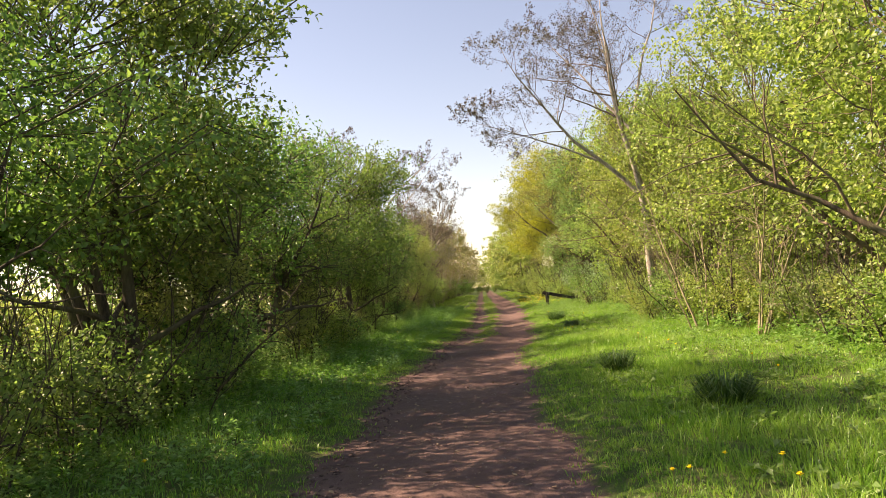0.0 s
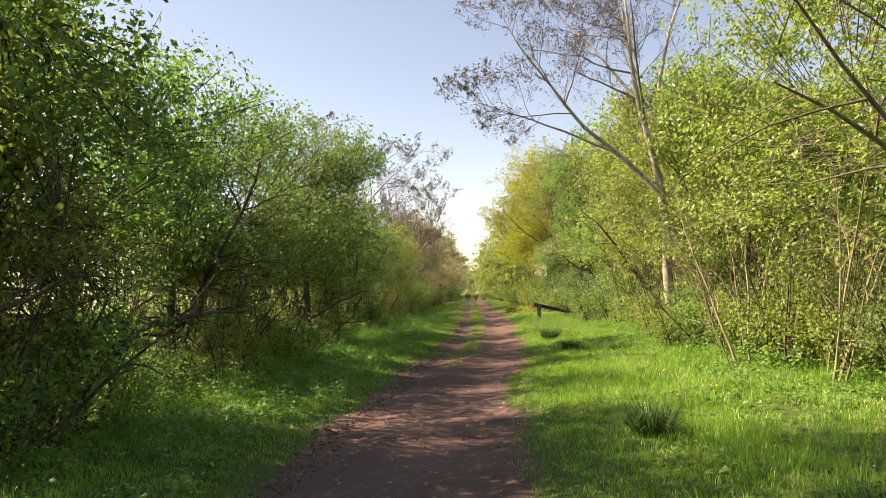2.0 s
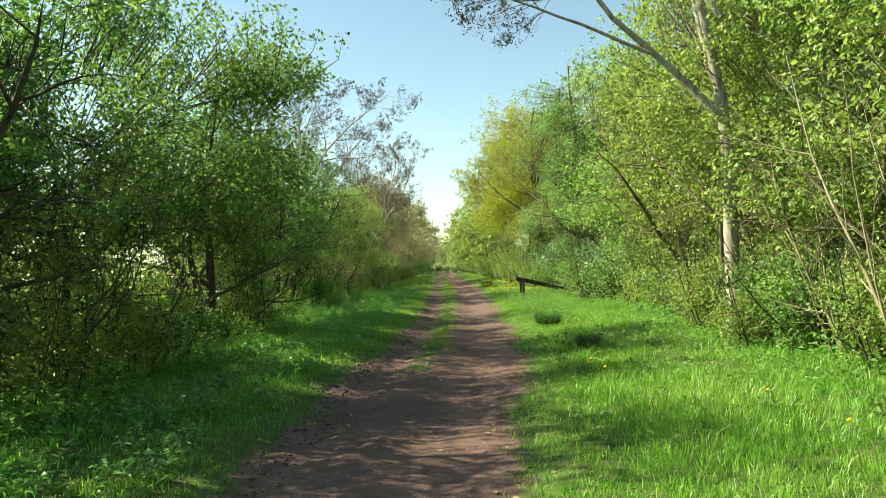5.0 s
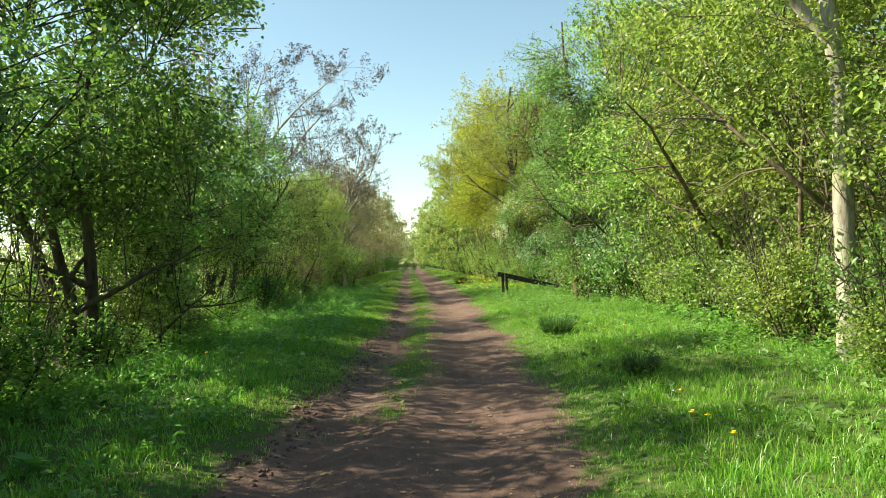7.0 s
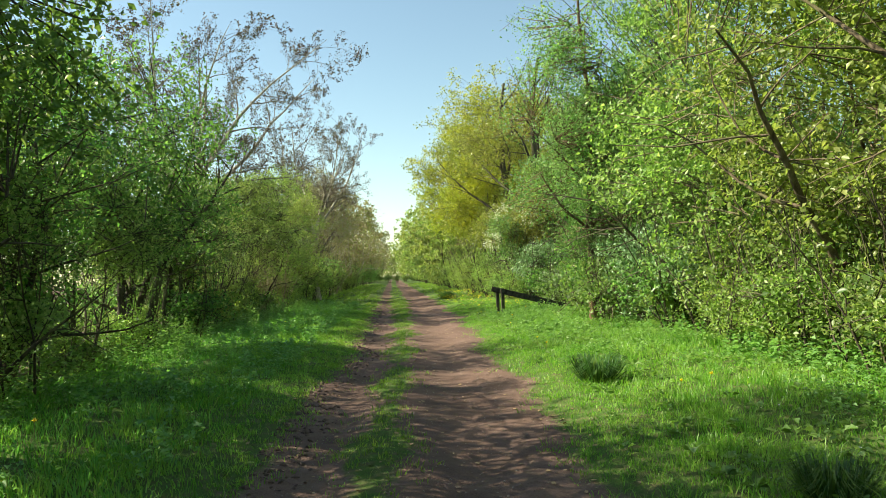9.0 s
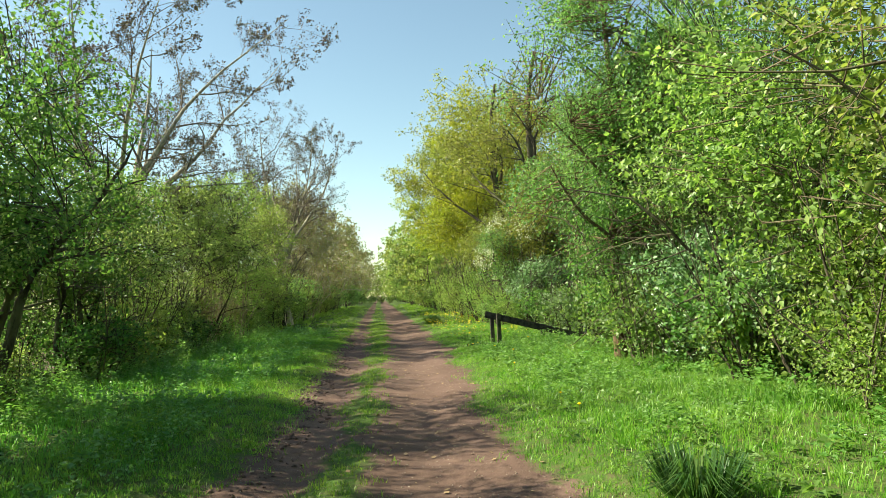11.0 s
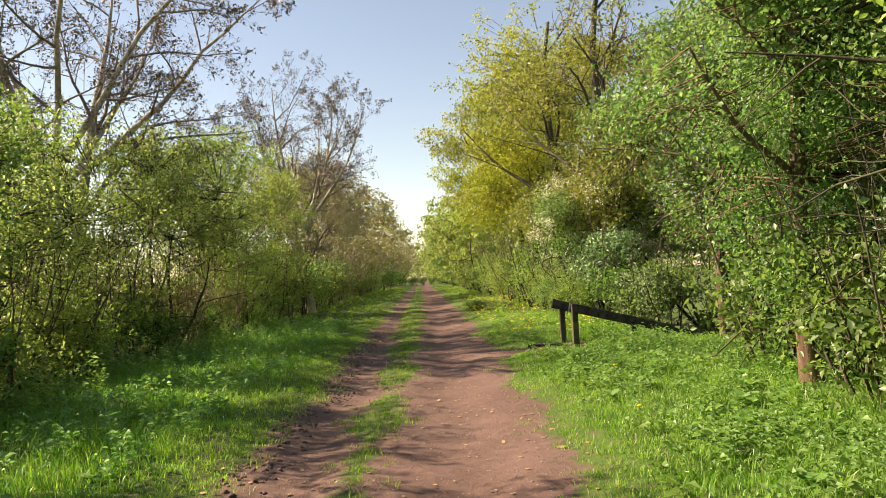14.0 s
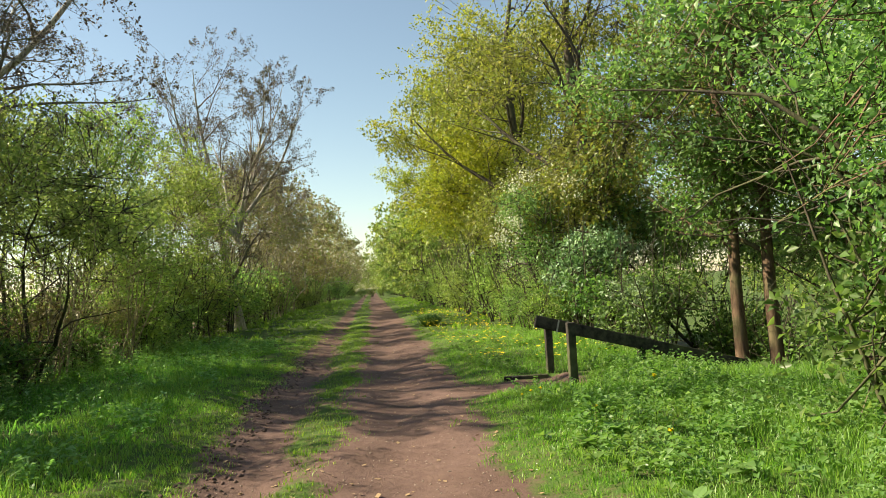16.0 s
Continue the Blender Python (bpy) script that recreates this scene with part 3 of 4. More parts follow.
shrubs = {
    "olive": shrub(21, LEAF_OLIVE, "thin olive-green hedge shrub with many upright twigs", sprays_n=300, per=11),
    "dark": shrub(22, LEAF_DARK, "leafy dark green shrub at the hedge foot", 2.0, 0.95, 8, 280),
    "fresh": shrub(23, LEAF_FRESH, "leafy bright green shrub at the hedge foot", 2.3, 1.0, 8, 300, 13, 0.06),
    "brown": shrub(24, LEAF_BROWN, "brownish budding shrub with fine upright twigs", 2.9, 0.9, 10, 200, 8, 0.06, bark=TWIG_PALE),
    "mid": shrub(26, LEAF_MID, "leafy mid-green shrub under the trees", 2.2, 1.1, 8, 300, 13, 0.064),
}
rng = np.random.default_rng(5)
bush = {k: [] for k in shrubs}


def add_bush(kind, x, y, s):
    bush[kind].append((x, y, land(x, y) - 0.03, rng.uniform(0, 360), s))


for y in np.arange(3.0, 52, 1.35):
    near = ["olive", "mid", "dark", "fresh", "mid"] if y < 36 else ["olive", "brown", "fresh", "dark"]
    low = 0.6 if 13.4 < y < 15.2 or 26.5 < y < 33.5 else 1.0
    add_bush(near[rng.integers(len(near))], -4.55 + rng.uniform(-0.3, 0.35), y, rng.uniform(0.8, 1.15) * low)
    if y < 32:
        add_bush(["olive", "fresh", "fresh", "mid"][rng.integers(4)], 5.35 + rng.uniform(-0.25, 0.3), y, rng.uniform(0.75, 1.1))
    elif y > 46.5:
        add_bush(["fresh", "mid"][rng.integers(2)], 5.3 + rng.uniform(-0.3, 0.3), y, rng.uniform(0.8, 1.15))
for y in np.arange(1.0, 50, 1.6):
    add_bush(["olive", "dark", "mid"][rng.integers(3)], -6.1 + rng.uniform(-0.4, 0.4), y, rng.uniform(0.95, 1.35) * (0.7 if 13.4 < y < 15.2 or 26.5 < y < 33.5 else 1.0))
for y in np.arange(51, 100, 3.0):
    add_bush(["olive", "dark", "mid"][rng.integers(3)], -6.0 + rng.uniform(-0.4, 0.4), y, rng.uniform(1.3, 1.6))
for y in np.arange(53.5, 110, 3.2):
    add_bush(["olive", "fresh", "brown"][rng.integers(3)], -4.5, y, 1.45)
    add_bush("fresh", 5.2, y, 1.5)
for y in np.arange(108, 158, 4.5):
    add_bush(["olive", "mid"][rng.integers(2)], -4.0 + rng.uniform(-0.5, 0.3), y, 2.0)
    add_bush("fresh", 5.0 + rng.uniform(-0.3, 0.5), y, 2.0)
for y in np.arange(56, 106, 4.0):
    add_bush(["dark", "mid"][rng.integers(2)], -5.2 + rng.uniform(-0.4, 0.4), y, 1.9)
for x in np.arange(-4.0, 5.0, 1.6):
    add_bush(["fresh", "mid"][rng.integers(2)], x, 149 + rng.uniform(-1, 1), 0.95)
for x, y, s in ((4.5, 19.9, 0.7), (5.2, 19.1, 1.0), (4.9, 22.2, 0.85), (5.2, 23.4, 1.05), (5.0, 17.4, 0.85), (5.7, 28.0, 1.25), (5.4, 30.2, 1.2), (5.2, 33.4, 1.1), (5.9, 26.6, 1.3), (6.2, 24.6, 1.4), (6.3, 31.0, 1.5), (6.2, 21.0, 1.4)):
    add_bush(["fresh", "mid"][rng.integers(2)], x, y, s)
for x, y in ((8.6, 44.8), (9.6, 46.6), (10.6, 47.6), (7.8, 49.5), (9.4, 43.9), (11.4, 45.2), (5.0, 32.7), (5.3, 35.1), (6.2, 48.5), (6.8, 51.5), (6.3, 34.6), (8.2, 38.5), (8.6, 40.4), (7.0, 45.2), (9.8, 43.0), (5.6, 35.0), (11.2, 36.2), (11.6, 43.6), (12.6, 39.6), (10.5, 38.6), (10.8, 45.0), (6.0, 46.4), (9.3, 45.8), (12.0, 40.0)):
    add_bush(["mid", "dark"][rng.integers(2)], x, y, rng.uniform(1.1, 1.6))
for kind, spots in bush.items():
    place(shrubs[kind], spots, "hedge shrubs")
elder = shrub(25, LEAF_PALE, "pale silvery green elder bush with shiny leaves", 3.4, 1.2, 8, 560, 11, 0.08, name="elder_bush")
place(elder, [(5.3, 31.4, 0, 20, 1.0), (5.9, 33.0, 0, 140, 0.95), (6.6, 45.2, -0.3, 200, 0.75), (5.6, 29.8, 0, 240, 0.8), (6.3, 47.3, 0, 90, 1.2)], "elder bushes")



def blossoming_hawthorn(seed):
    """A small spreading hawthorn with strings of white blossom on its outer sprays."""
    tree = hawthorn(seed, LEAF_MID, "small hawthorn hung with white blossom at the wood edge", 5.6, 2.3, 4, 800, 18, 0.07, name="blossoming_hawthorn", low=0.5)
    rng = np.random.default_rng(seed + 1)
    p, out = crown_points(rng, 120, 12, 2.0, 1.7, 2.9, 0.5, low=1.0, shell=0.85)
    _, green = sprays(rng, p, out, p, 0.4)
    v, f = leaves(rng, green, 14, 0.055, droop=0.5, spread=0.06)
    part("blossom", mesh_of("blossom", v, [f], BLOSSOM), None, tree, "strings of white blossom")
    return tree


place(blossoming_hawthorn(27), [(6.1, 48.4, -0.1, 40, 1.0)])

# bare ash trees
ASH_FEET = [[0, 0, -0.15], [-0.05, 0, 3.6], [-0.02, 0.05, 3.95], [-1.2, -0.05, 4.75], [0.0, 0.0, 5.3], [0.02, 0, 6.1]]
ASH_WAYS = [[0.04, 0.01, 1], [-0.75, -0.02, 1], [-0.3, 0.2, 1], [-1, -0.1, 0.35], [-0.55, 0.35, 1], [0.4, -0.3, 1]]
ash_right = bare_tree("ash_tree", 31, "tall bare ash tree with pale forked trunk and dark buds", (ASH_FEET, ASH_WAYS, [10.0, 6.2, 6.4, 4.0, 5.2, 4.6], [0.14, 0.07, 0.065, 0.035, 0.05, 0.045]), 12, 0.34, (35, 65), start=0.42, fine=3, rise=0.045, size=0.04, dense=9, per=2)
place(ash_right, [(4.8, 21.0, 0, 0, 1.0)])


def domed_ash(seed, label, height, limbs=8, trunk=0.2):
    """A bare ash with a short trunk, upswept limbs from one fork and a rounded head of fine twigs."""
    rng = np.random.default_rng(seed)
    a = np.arange(limbs) * 2 * np.pi / limbs + rng.uniform(-0.3, 0.3, limbs)
    lean = rng.uniform(0.25, 0.95, limbs)
    fork = height * 0.3
    feet = [[0, 0, -0.2]] + [[0, 0, fork - 0.4 + rng.uniform(0, 0.9)] for _ in range(limbs)]
    ways = [[0.02, 0.03, 1.0]] + [[math.cos(t) * k, math.sin(t) * k, 1.0] for t, k in zip(a, lean)]
    reach = [height * 0.8] + [(height - fork) * (1.02 - 0.22 * k) * rng.uniform(0.85, 1.05) for k in lean]
    radii = [trunk] + [trunk * 0.45] * limbs
    return bare_tree("ash_tree", seed, label, (feet, ways, reach, radii), 10, 0.34, (30, 65), per=2, size=0.06, start=0.2, fine=3, rise=0.015, dense=8)


ash_left = domed_ash(32, "tall bare ash tree with dark bud clusters above the hedge", 13.0)
place(ash_left, [(-7.0, 42.0, -0.3, 30, 1.0), (-4.1, 58.5, 0, 200, 0.96), (-6.4, 72.0, 0, 100, 0.8)], "bare ash trees")

# dead saplings
rng = np.random.default_rng(41)
dead_lv = [dict(n=7, wob=0.08, up=0.0, sides=5, kids=7, span=(0.25, 1.0), angle=(25, 60), length=0.4, thin=0.6),
           dict(n=4, wob=0.14, up=0.0, sides=4, kids=4, span=(0.2, 1.0), angle=(25, 60), length=0.5, thin=0.6),
           dict(n=3, wob=0.16, up=0.0, sides=3)]
dead = plant("dead_sapling", rng, stems(rng, 5, 0.4, 0.6, 3.4, 0.022), dead_lv, TWIG_PALE, "pale leafless dead sapling with thin stems", "sapling", stem_name="stem")
place(dead, [(4.8, 13.8, 0, 0, 1.0), (4.7, 15.9, 0, 140, 1.1), (5.2, 18.2, 0, 200, 0.8)], "dead saplings")


# ---- handrail ----
def box(bm, size, m):
    r = bmesh.ops.create_cube(bm, size=1.0, matrix=m @ Matrix.Diagonal((*size, 1)))
    bmesh.ops.bevel(bm, geom=list({e for v in r["verts"] for e in v.link_edges}), offset=0.008, segments=1, affect="EDGES")


rail = new("handrail")
tagged(rail, "weathered dark wooden handrail beside steps down the bank", "handrail")
for x, y, top, foot in ((3.35, 38.85, 0.86, -0.3), (3.4, 40.25, 0.84, -0.3), (4.75, 40.25, 0.5, -1.0)):
    bm = bmesh.new()
    box(bm, (0.1, 0.1, top - foot), pose(x, y, (top + foot) / 2))
    part("post", bm, WOOD, rail)
bm = bmesh.new()
box(bm, (3.3, 0.06, 0.17), Matrix.Translation((3.2 + 1.6, 40.18, 0.82 - 0.42)) @ pose(0, 0, 0, 0, 15, 0))
board = part("rail", bm, WOOD, rail)
bm = bmesh.new()
box(bm, (0.022, 0.006, 0.175), Matrix.Translation((3.52, 40.145, 0.735)) @ pose(0, 0, 0, 0, 15, 0))
part("strap", bm, STRAP, board, "pale metal strap")


# ---- timber edging of the landing ----
bm = bmesh.new()
box(bm, (0.62, 0.06, 0.1), pose(3.02, 40.14, 0.03, 0, 0, -2))
tagged(new("edging_board", bpy.data.meshes.new("edging_board")), "dark timber edging board beside the bare landing", "board")
bm.to_mesh(bpy.data.objects["edging_board"].data)
bm.free()
bpy.data.objects["edging_board"].data.materials.append(WOOD)


# ---- grass ----
TUSSOCKS = [(1.85, 10.9, 0.9), (2.3, 7.5, 1.0), (2.42, 25.5, 1.0), (2.4, 20.9, 0.7), (2.76, 54.0, 1.3)]
DANDELIONS = [(1.18, 4.73, 1.0), (1.1, 4.85, 0.9), (1.77, 4.77, 1.1), (1.69, 4.33, 1.0), (1.5, 5.05, 0.9), (-2.98, 6.12, 1.2), (2.97, 11.93, 1.0), (3.18, 8.39, 1.1), (3.31, 9.54, 1.1),
              (2.87, 14.28, 1.1), (2.89, 13.66, 0.9), (2.95, 12.29, 1.2), (2.89, 15.58, 1.0), (2.22, 19.27, 0.9), (1.89, 18.17, 1.2), (1.97, 18.1, 1.1), (1.95, 17.65, 1.1),
              (2.81, 23.96, 1.1), (3.17, 24.1, 1.2), (-2.83, 23.27, 1.1), (-2.34, 34.64, 1.0), (2.43, 29.05, 1.1), (2.41, 28.22, 1.2), (-2.56, 35.32, 1.2), (2.55, 32.52, 1.1),
              (2.54, 37.58, 1.0), (2.66, 37.65, 1.1), (2.43, 37.51, 0.9), (3.0, 35.04, 1.3), (3.73, 37.18, 1.6), (2.83, 36.27, 1.2)]


def tuft_blades(rng, cx, cy, reach, height, width, per, lean):
    """Grass in tufts: blades that spread outwards from each centre, bent at the middle."""
    n = len(cx) * per
    k = np.repeat(np.arange(len(cx)), per)
    b = rng.uniform(0, 2 * np.pi, n)
    r = np.sqrt(rng.random(n))
    x, y = cx[k] + np.cos(b) * r * reach[k], cy[k] + np.sin(b) * r * reach[k]
    h = height[k] * rng.uniform(0.45, 1.2, n)
    b2 = b + rng.normal(0, 0.7, n)
    out = (0.15 + r * 0.85) * lean * h * rng.uniform(0.4, 1.3, n)
    off = np.stack([np.cos(b2) * out, np.sin(b2) * out, np.zeros(n)], 1)
    a = rng.uniform(0, 2 * np.pi, n)
    side = np.stack([np.cos(a), np.sin(a), np.zeros(n)], 1) * (width * rng.uniform(0.6, 1.3, n))[:, None] / 2
    foot = np.stack([x, y, ground_z(x, y) - 0.01], 1)
    up = np.stack([np.zeros(n), np.zeros(n), h], 1)
    mid, tip = foot + up * 0.62 + off * 0.35, foot + up * 0.9 + off
    v = np.stack([foot - side, foot + side, mid + side * 0.8, mid - side * 0.8, tip], 1).reshape(-1, 3)
    i = np.arange(n) * 5
    return v, np.stack([i, i + 1, i + 2, i + 3], 1), np.stack([i + 3, i + 2, i + 4], 1)


def lumps(x, y):
    """Slow uneven growth, 0 to 1."""
    a = np.sin(x * 1.9 + 1.7 * np.sin(y * 0.63)) * np.sin(y * 1.13 + 1.1 * np.sin(x * 1.4))
    b = np.sin(x * 5.1 + y * 1.3) * np.sin(y * 4.3 - x * 2.2)
    return np.clip(0.5 + 0.38 * a + 0.22 * b, 0, 1)


def grass_field(name, seed, tufts, box_xy, width, keep_above, label, tall=1.0, per=10, low=0.035, material=None):
    rng = np.random.default_rng(seed)
    x0, x1, y0, y1 = box_xy
    x, y = rng.uniform(x0, x1, tufts), rng.uniform(y0, y1, tufts)
    ok = off_track(x, y) + rng.normal(0, 0.12, tufts) > keep_above
    x, y = x[ok], y[ok]
    left, right = track_edges(y)
    far = np.maximum(left - x, x - right)
    lump = lumps(x, y)
    rank = smooth(3.4, 4.4, x) * smooth(31, 34, y) * (1 - smooth(41, 45, y))
    h = tall * (low + (0.02 + 0.09 * lump ** 1.5) * smooth(0.0, 1.6, far) + 0.06 * smooth(2.0, 3.2, far) * lump + 0.04 * rank) * rng.uniform(0.6, 1.4, len(x))
    v, q, t = tuft_blades(rng, x, y, 0.05 + 0.4 * h, h, width, per, 0.85)
    return tagged(new(name, mesh_of(name, v, [q, t], material or GRASS)), label, "grass", kind="stuff")


grass_field("verge_grass", 51, 22000, (0.4, 6.4, 3.0, 50.0), 0.008, 0.6, "bright sunlit verge grass with uneven tufts")
grass_field("verge_grass", 52, 10000, (-4.9, -0.3, 3.0, 50.0), 0.0095, 0.6, "green verge grass shaded by the hedge")
grass_field("centre_grass", 53, 7000, (-1.1, 1.3, 18.0, 60.0), 0.008, 0.46, "low worn grass strip between the wheel tracks", 1.0, 9, 0.05)
grass_field("edge_grass", 55, 9000, (0.5, 2.9, 4.0, 44.0), 0.007, 0.52, "short worn turf along the edge of the track", 1.5, 9)
grass_field("edge_grass", 56, 7000, (-2.4, -0.4, 4.0, 44.0), 0.007, 0.52, "short worn turf along the edge of the track", 1.5, 9)
grass_field("rank_grass", 57, 6000, (2.3, 6.4, 28.0, 40.5), 0.0095, 0.75, "lush dark green long grass beside the steps", 0.85, 10, 0.06, LUSH)
grass_field("rank_grass", 58, 3500, (-4.2, -1.5, 5.0, 45.0), 0.0095, 0.85, "lush dark green grass at the hedge foot", 1.2, 10, 0.05, LUSH)
grass_field("far_grass", 54, 3200, (-5.0, 6.0, 50.0, 120.0), 0.04, 0.6, "distant verge grass along the track", 1.2, 10)


def weed_field(name, seed, count, box_xy, per, size, rise, label):
    """Broad-leaved plants: leaves round low stems."""
    rng = np.random.default_rng(seed)
    x0, x1, y0, y1 = box_xy
    x, y = rng.uniform(x0, x1, count), rng.uniform(y0, y1, count)
    ok = (off_track(x, y) > 0.8) & (lumps(y * 0.7, x * 1.3) + rng.normal(0, 0.15, count) > 0.45)
    x, y = x[ok], y[ok]
    k = np.repeat(np.arange(len(x)), per)
    n = len(k)
    b = rng.uniform(0, 2 * np.pi, n)
    big = size * rng.uniform(0.6, 1.3, len(x))
    h = rise * rng.uniform(0.3, 1.0, len(x))[k] * rng.random(n)
    d = unit(np.stack([np.cos(b), np.sin(b), rng.uniform(0.0, 0.9, n)], 1))
    base = np.stack([x[k], y[k], ground_z(x, y)[k] + 0.02 + h], 1) + d * 0.02
    s = unit(np.cross(d, np.array([0, 0, 1.0]) + rng.normal(0, 0.25, (n, 3))))
    up = np.cross(s, d)
    ln = (big[k] * rng.uniform(0.7, 1.2, n))[:, None]
    tip = base + d * ln + np.array([0, 0, -0.3]) * ln
    mid = base + d * ln * 0.5 + up * ln * 0.1
    v = np.stack([base, mid + s * ln * 0.3, tip, mid - s * ln * 0.3], 1).reshape(-1, 3)
    i = np.arange(n) * 4
    f = np.concatenate([np.stack([i, i + 1, i + 2], 1), np.stack([i, i + 2, i + 3], 1)])
    return tagged(new(name, mesh_of(name, v, [f], WEED)), label, "weeds", kind="stuff")


weed_field("verge_weeds", 62, 2200, (1.6, 6.0, 4.0, 50.0), 8, 0.08, 0.08, "low broad-leaved weeds among the verge grass")
weed_field("verge_weeds", 66, 1500, (2.5, 5.6, 27.0, 40.3), 14, 0.062, 0.3, "lush nettles and broad weeds beside the steps")
weed_field("verge_weeds", 67, 1200, (3.6, 5.4, 4.0, 27.0), 10, 0.055, 0.16, "low leafy weeds along the sunlit hedge foot")
weed_field("hedge_weeds", 63, 3800, (-4.9, -1.4, 4.0, 50.0), 13, 0.068, 0.28, "nettles and low weeds at the hedge foot")
weed_field("hedge_weeds", 65, 3200, (-5.4, -3.3, 4.0, 50.0), 18, 0.06, 0.65, "tall nettles and leafy growth at the hedge foot")
weed_field("hedge_weeds", 64, 1500, (4.6, 6.2, 4.0, 34.0), 12, 0.09, 0.4, "leafy weeds in front of the sunlit hedge")


def tussock(seed):
    rng = np.random.default_rng(seed)
    n = 480
    b, r = rng.uniform(0, 2 * np.pi, n), np.sqrt(rng.random(n))
    foot = np.stack([np.cos(b) * r * 0.16, np.sin(b) * r * 0.16, np.full(n, -0.02)], 1)
    out = np.stack([np.cos(b), np.sin(b), np.zeros(n)], 1) * (0.05 + 0.3 * r * rng.uniform(0.5, 1.2, n))[:, None]
    h = np.array([0, 0, 1.0]) * rng.uniform(0.14, 0.34, n)[:, None]
    a = rng.uniform(0, 2 * np.pi, n)
    side = np.stack([np.cos(a), np.sin(a), np.zeros(n)], 1) * 0.006
    mid, tip = foot + h + out * 0.5, foot + h * 0.8 + out * 1.25
    v = np.stack([foot - side, foot + side, mid + side, mid - side, tip], 1).reshape(-1, 3)
    i = np.arange(n) * 5
    return mesh_of("grass_tussock", v, [np.stack([i, i + 1, i + 2, i + 3], 1), np.stack([i + 3, i + 2, i + 4], 1)], TUSSOCK)


tuss = tagged(new("grass_tussock", tussock(71)), "dark green arching grass tussock in the verge", "grass tussock", "grass tussocks")


def on_ground(x, y):
    return float(ground_z(np.array(float(x)), np.array(float(y))))


place(tuss, [(x, y, on_ground(x, y), x * 200 % 360, s) for x, y, s in TUSSOCKS], "grass tussocks")


def dock_plant(seed):
    """A rosette of broad arching leaves, each of four folded pieces."""
    rng = np.random.default_rng(seed)
    bm = bmesh.new()
    for k in range(12):
        turn, rise, ln = k * 137.5, rng.uniform(20, 60), rng.uniform(0.11, 0.19)
        m = pose(0, 0, 0.01 + 0.008 * k, 0, 0, turn) @ pose(0, 0, 0, 0, -rise, 0)
        rows = [[m @ Vector((ln * u, w * ln * 0.34 * q, -0.45 * ln * u * u + 0.04 * ln * abs(q))) for q in (-1, 0, 1)] for u, w in ((0.05, 0.15), (0.3, 0.85), (0.62, 1.0), (0.88, 0.55), (1.0, 0.05))]
        grid = [[bm.verts.new(p) for p in r] for r in rows]
        for a, b in zip(grid, grid[1:]):
            for q in (0, 1):
                bm.faces.new((a[q], a[q + 1], b[q + 1], b[q]))
    me = bpy.data.meshes.new("dock_plant")
    bm.to_mesh(me)
    bm.free()
    me.materials.append(WEED)
    return tagged(new("dock_plant", me), "broad-leaved green dock plant in the verge", "dock plant")


for seed, spots in ((74, [(3.68, 33.1, 1.3), (3.2, 34.4, 1.0), (2.9, 36.0, 1.1), (3.6, 35.4, 1.0), (2.55, 35.6, 0.9), (4.3, 34.4, 1.2), (-2.2, 33.5, 0.9), (-1.7, 31.8, 0.7), (3.0, 30.6, 0.9)]),
                    (75, [(3.35, 32.2, 1.1), (4.0, 33.7, 1.2), (3.9, 36.4, 1.0), (2.7, 34.0, 0.8), (4.5, 31.3, 1.1), (3.1, 37.0, 0.9), (-1.6, 36.4, 0.8), (-2.4, 14.0, 1.0), (-2.6, 18.2, 1.1), (-2.2, 10.2, 0.9)])):
    place(dock_plant(seed), [(x, y, on_ground(x, y), x * 170 % 360, s * 0.75) for x, y, s in spots], "dock plants")


def dandelion():
    top = new("dandelion")
    bm = bmesh.new()
    bmesh.ops.create_cone(bm, segments=5, radius1=0.004, radius2=0.003, depth=0.17, matrix=pose(0, 0, 0.085))
    part("stalk", bm, STEM, top)
    bm = bmesh.new()
    for ring, (count, r, z, tilt) in enumerate(((11, 0.024, 0.17, 15), (8, 0.017, 0.176, 35))):
        for k in range(count):
            m = pose(0, 0, z, 0, 0, 360 * k / count + ring * 17) @ pose(0, 0, 0, 0, -tilt, 0)
            q = [m @ Vector(p) for p in ((0.002, 0, 0), (r * 0.7, 0.006, 0.001), (r, 0, 0), (r * 0.7, -0.006, 0.001))]
            bm.faces.new([bm.verts.new(p) for p in q])
    bmesh.ops.create_uvsphere(bm, u_segments=8, v_segments=5, radius=0.01, matrix=pose(0, 0, 0.174))
    part("flower_head", bm, PETAL, top, "bright yellow flower head")
    return tagged(top, "yellow dandelion flower in the verge grass", "dandelion")


place(dandelion(), [(x, y, on_ground(x, y), x * 300 % 360, s) for x, y, s in DANDELIONS], "dandelions")


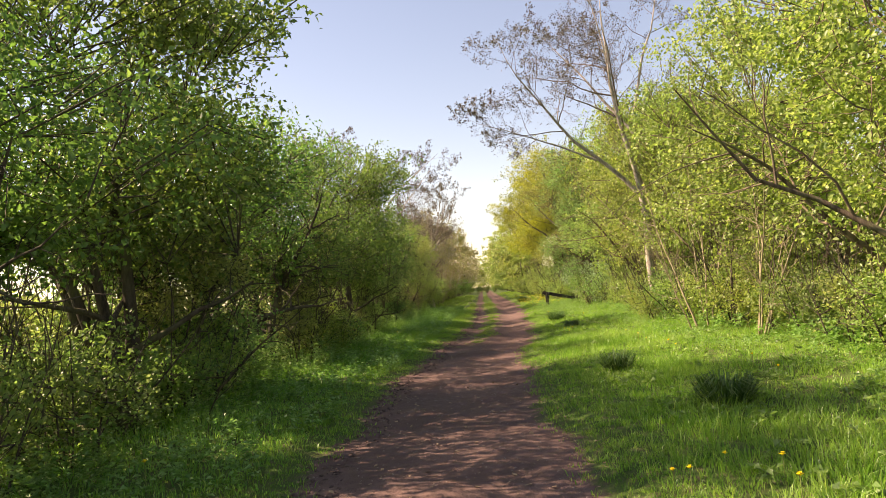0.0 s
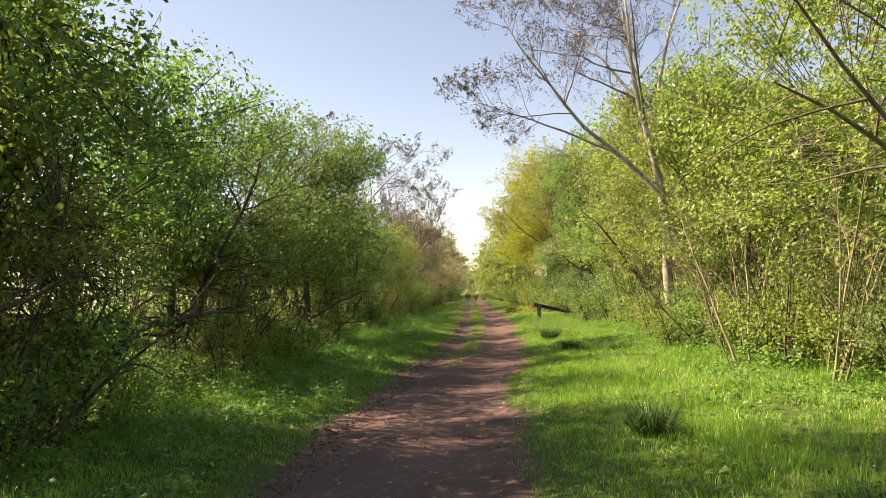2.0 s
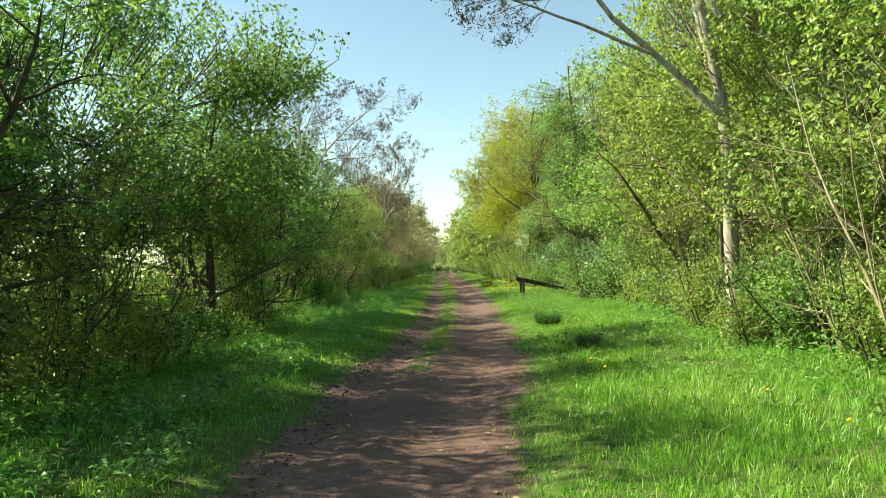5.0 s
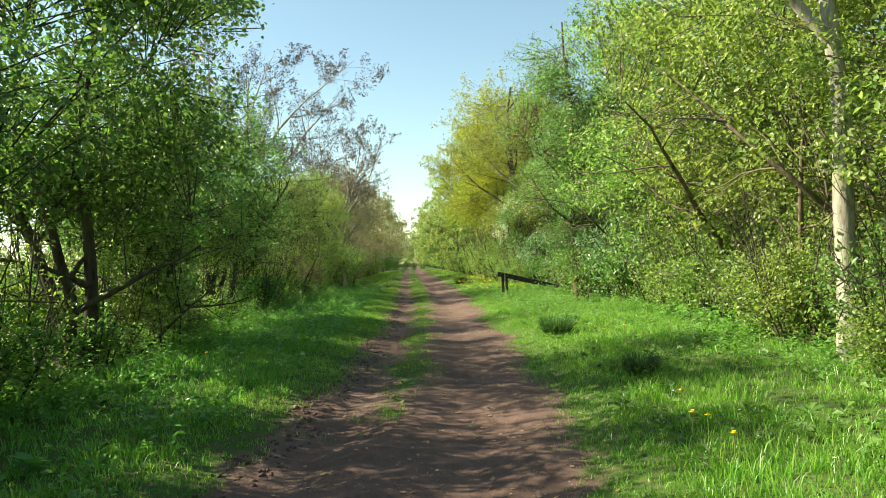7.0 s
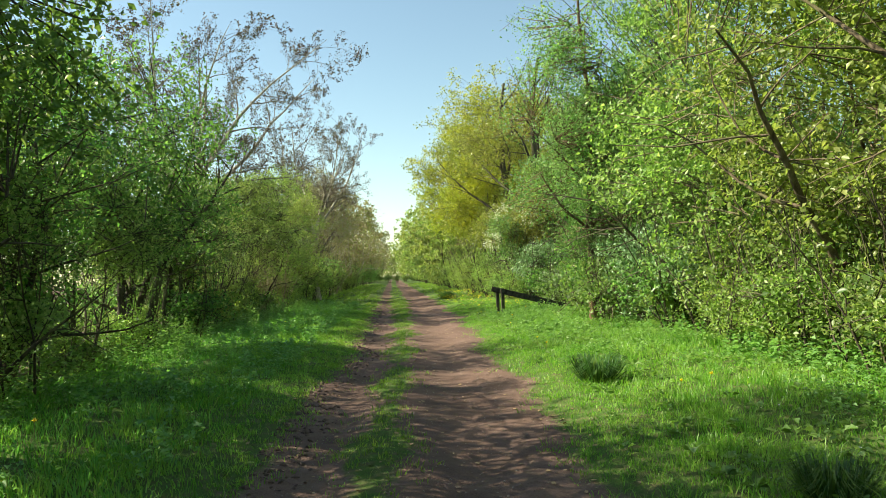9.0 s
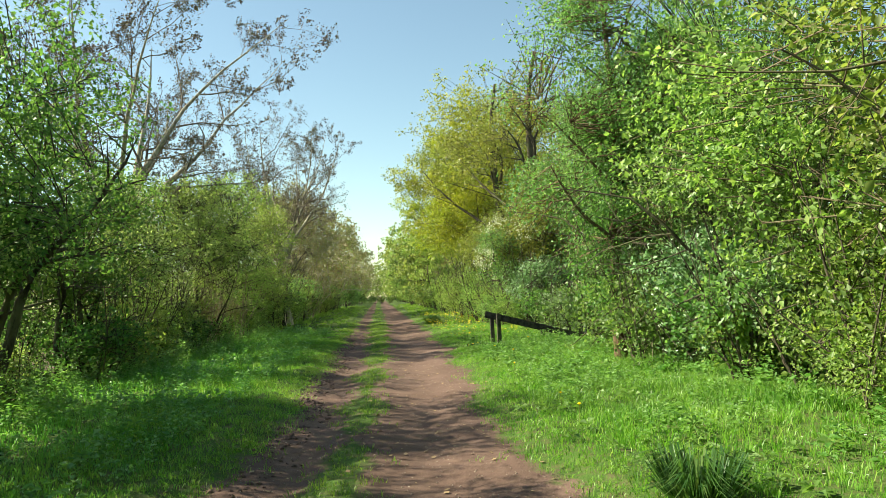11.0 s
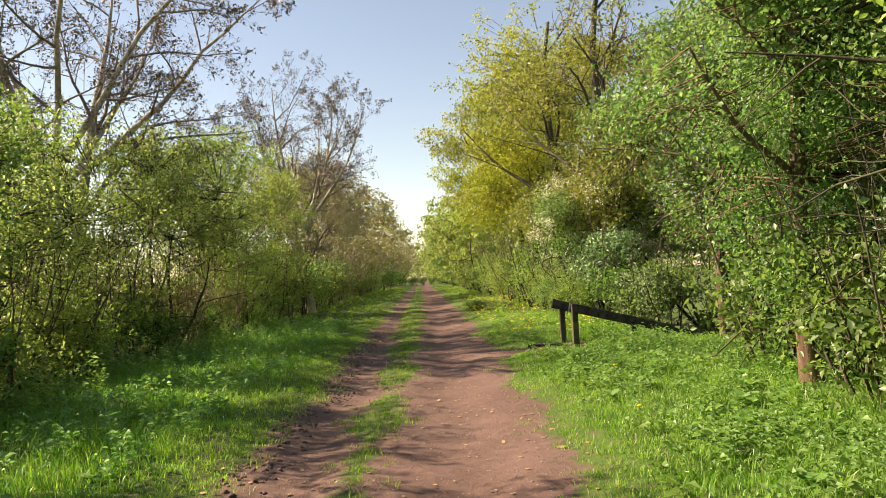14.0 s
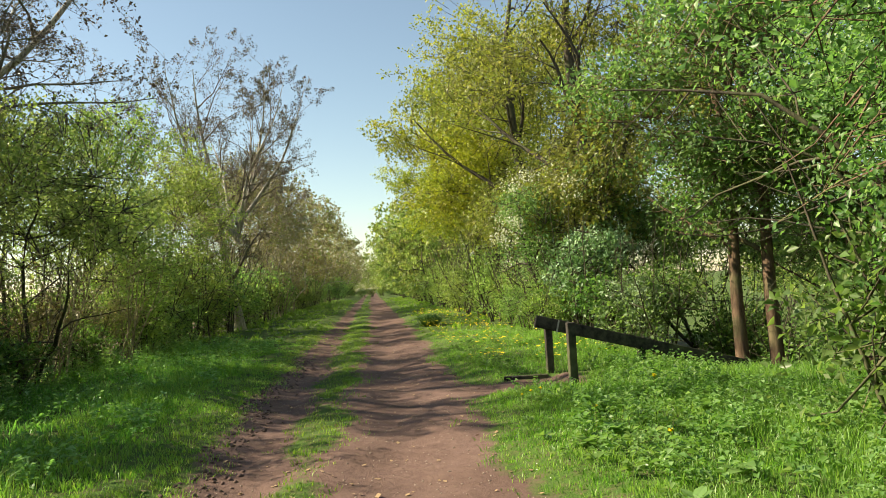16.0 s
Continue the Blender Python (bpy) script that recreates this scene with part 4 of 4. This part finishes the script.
def scatter(name, seed, count, box_xy, material, label, category, size, height, flat, keep, shape):
    """Many small pieces on the ground, each a little diamond or a rough stone."""
    rng = np.random.default_rng(seed)
    x0, x1, y0, y1 = box_xy
    x, y = rng.uniform(x0, x1, count), rng.uniform(y0, y1, count)
    ok = keep(x, y)
    x, y = x[ok], y[ok]
    n = len(x)
    z = ground_z(x, y) + height * rng.uniform(0.6, 1.2, n)
    r = size * rng.uniform(0.4, 1.4, n)
    c = np.stack([x, y, z], 1)
    a = rng.uniform(0, 2 * np.pi, n)
    u = np.stack([np.cos(a), np.sin(a), rng.normal(0, flat, n)], 1) * r[:, None]
    w = np.stack([-np.sin(a), np.cos(a), rng.normal(0, flat, n)], 1) * (r * rng.uniform(0.5, 0.9, n))[:, None]
    if shape == "leaf":
        v = np.stack([c - u, c + w, c + u, c - w], 1).reshape(-1, 3)
        i = np.arange(n) * 4
        f = np.concatenate([np.stack([i, i + 1, i + 2], 1), np.stack([i, i + 2, i + 3], 1)])
    else:
        h = np.array([0, 0, 1.0]) * (r * rng.uniform(0.4, 0.8, n))[:, None]
        v = np.stack([c - u, c + w, c + u, c - w, c + h, c - h * 0.5], 1).reshape(-1, 3)
        i = np.arange(n) * 6
        f = np.concatenate([np.stack([i + p, i + q, i + 4], 1) for p, q in ((0, 3), (3, 2), (2, 1), (1, 0))] + [np.stack([i + q, i + p, i + 5], 1) for p, q in ((0, 3), (3, 2), (2, 1), (1, 0))])
    return tagged(new(name, mesh_of(name, v, [f], material)), label, category, kind="stuff")


scatter("track_pebbles", 81, 9000, (-1.7, 2.3, 3.0, 50.0), STONE, "small pale pebbles trodden into the earth track", "pebbles", 0.012, 0.0, 0.1, lambda x, y: off_track(x, y) < 0.55, "stone")
scatter("leaf_litter", 82, 2500, (-1.9, 2.6, 3.0, 50.0), LITTER, "dry brown leaf scraps on the earth track", "leaf litter", 0.022, 0.012, 0.2, lambda x, y: off_track(x, y) < 0.75, "leaf")
scatter("buttercups", 83, 2200, (2.4, 4.8, 41.0, 64.0), PETAL, "patch of small yellow buttercups in the grass", "buttercups", 0.03, 0.24, 0.15, lambda x, y: lumps(x * 2, y * 0.6) > 0.5, "leaf")
scatter("daisies", 84, 700, (2.0, 5.2, 5.0, 36.0), CLOCK, "tiny white daisies dotted in the verge", "daisies", 0.011, 0.13, 0.15, lambda x, y: lumps(x * 1.5, y * 0.8) > 0.6, "leaf")
scatter("earth_clods", 85, 9000, (-2.1, 0.2, 4.0, 46.0), CLOD, "crumbled dark earth clods along the rutted track edge", "earth clods", 0.03, 0.0, 0.3, lambda x, y: np.abs(x - track_edges(y)[0] - 0.15) < 0.22, "stone")
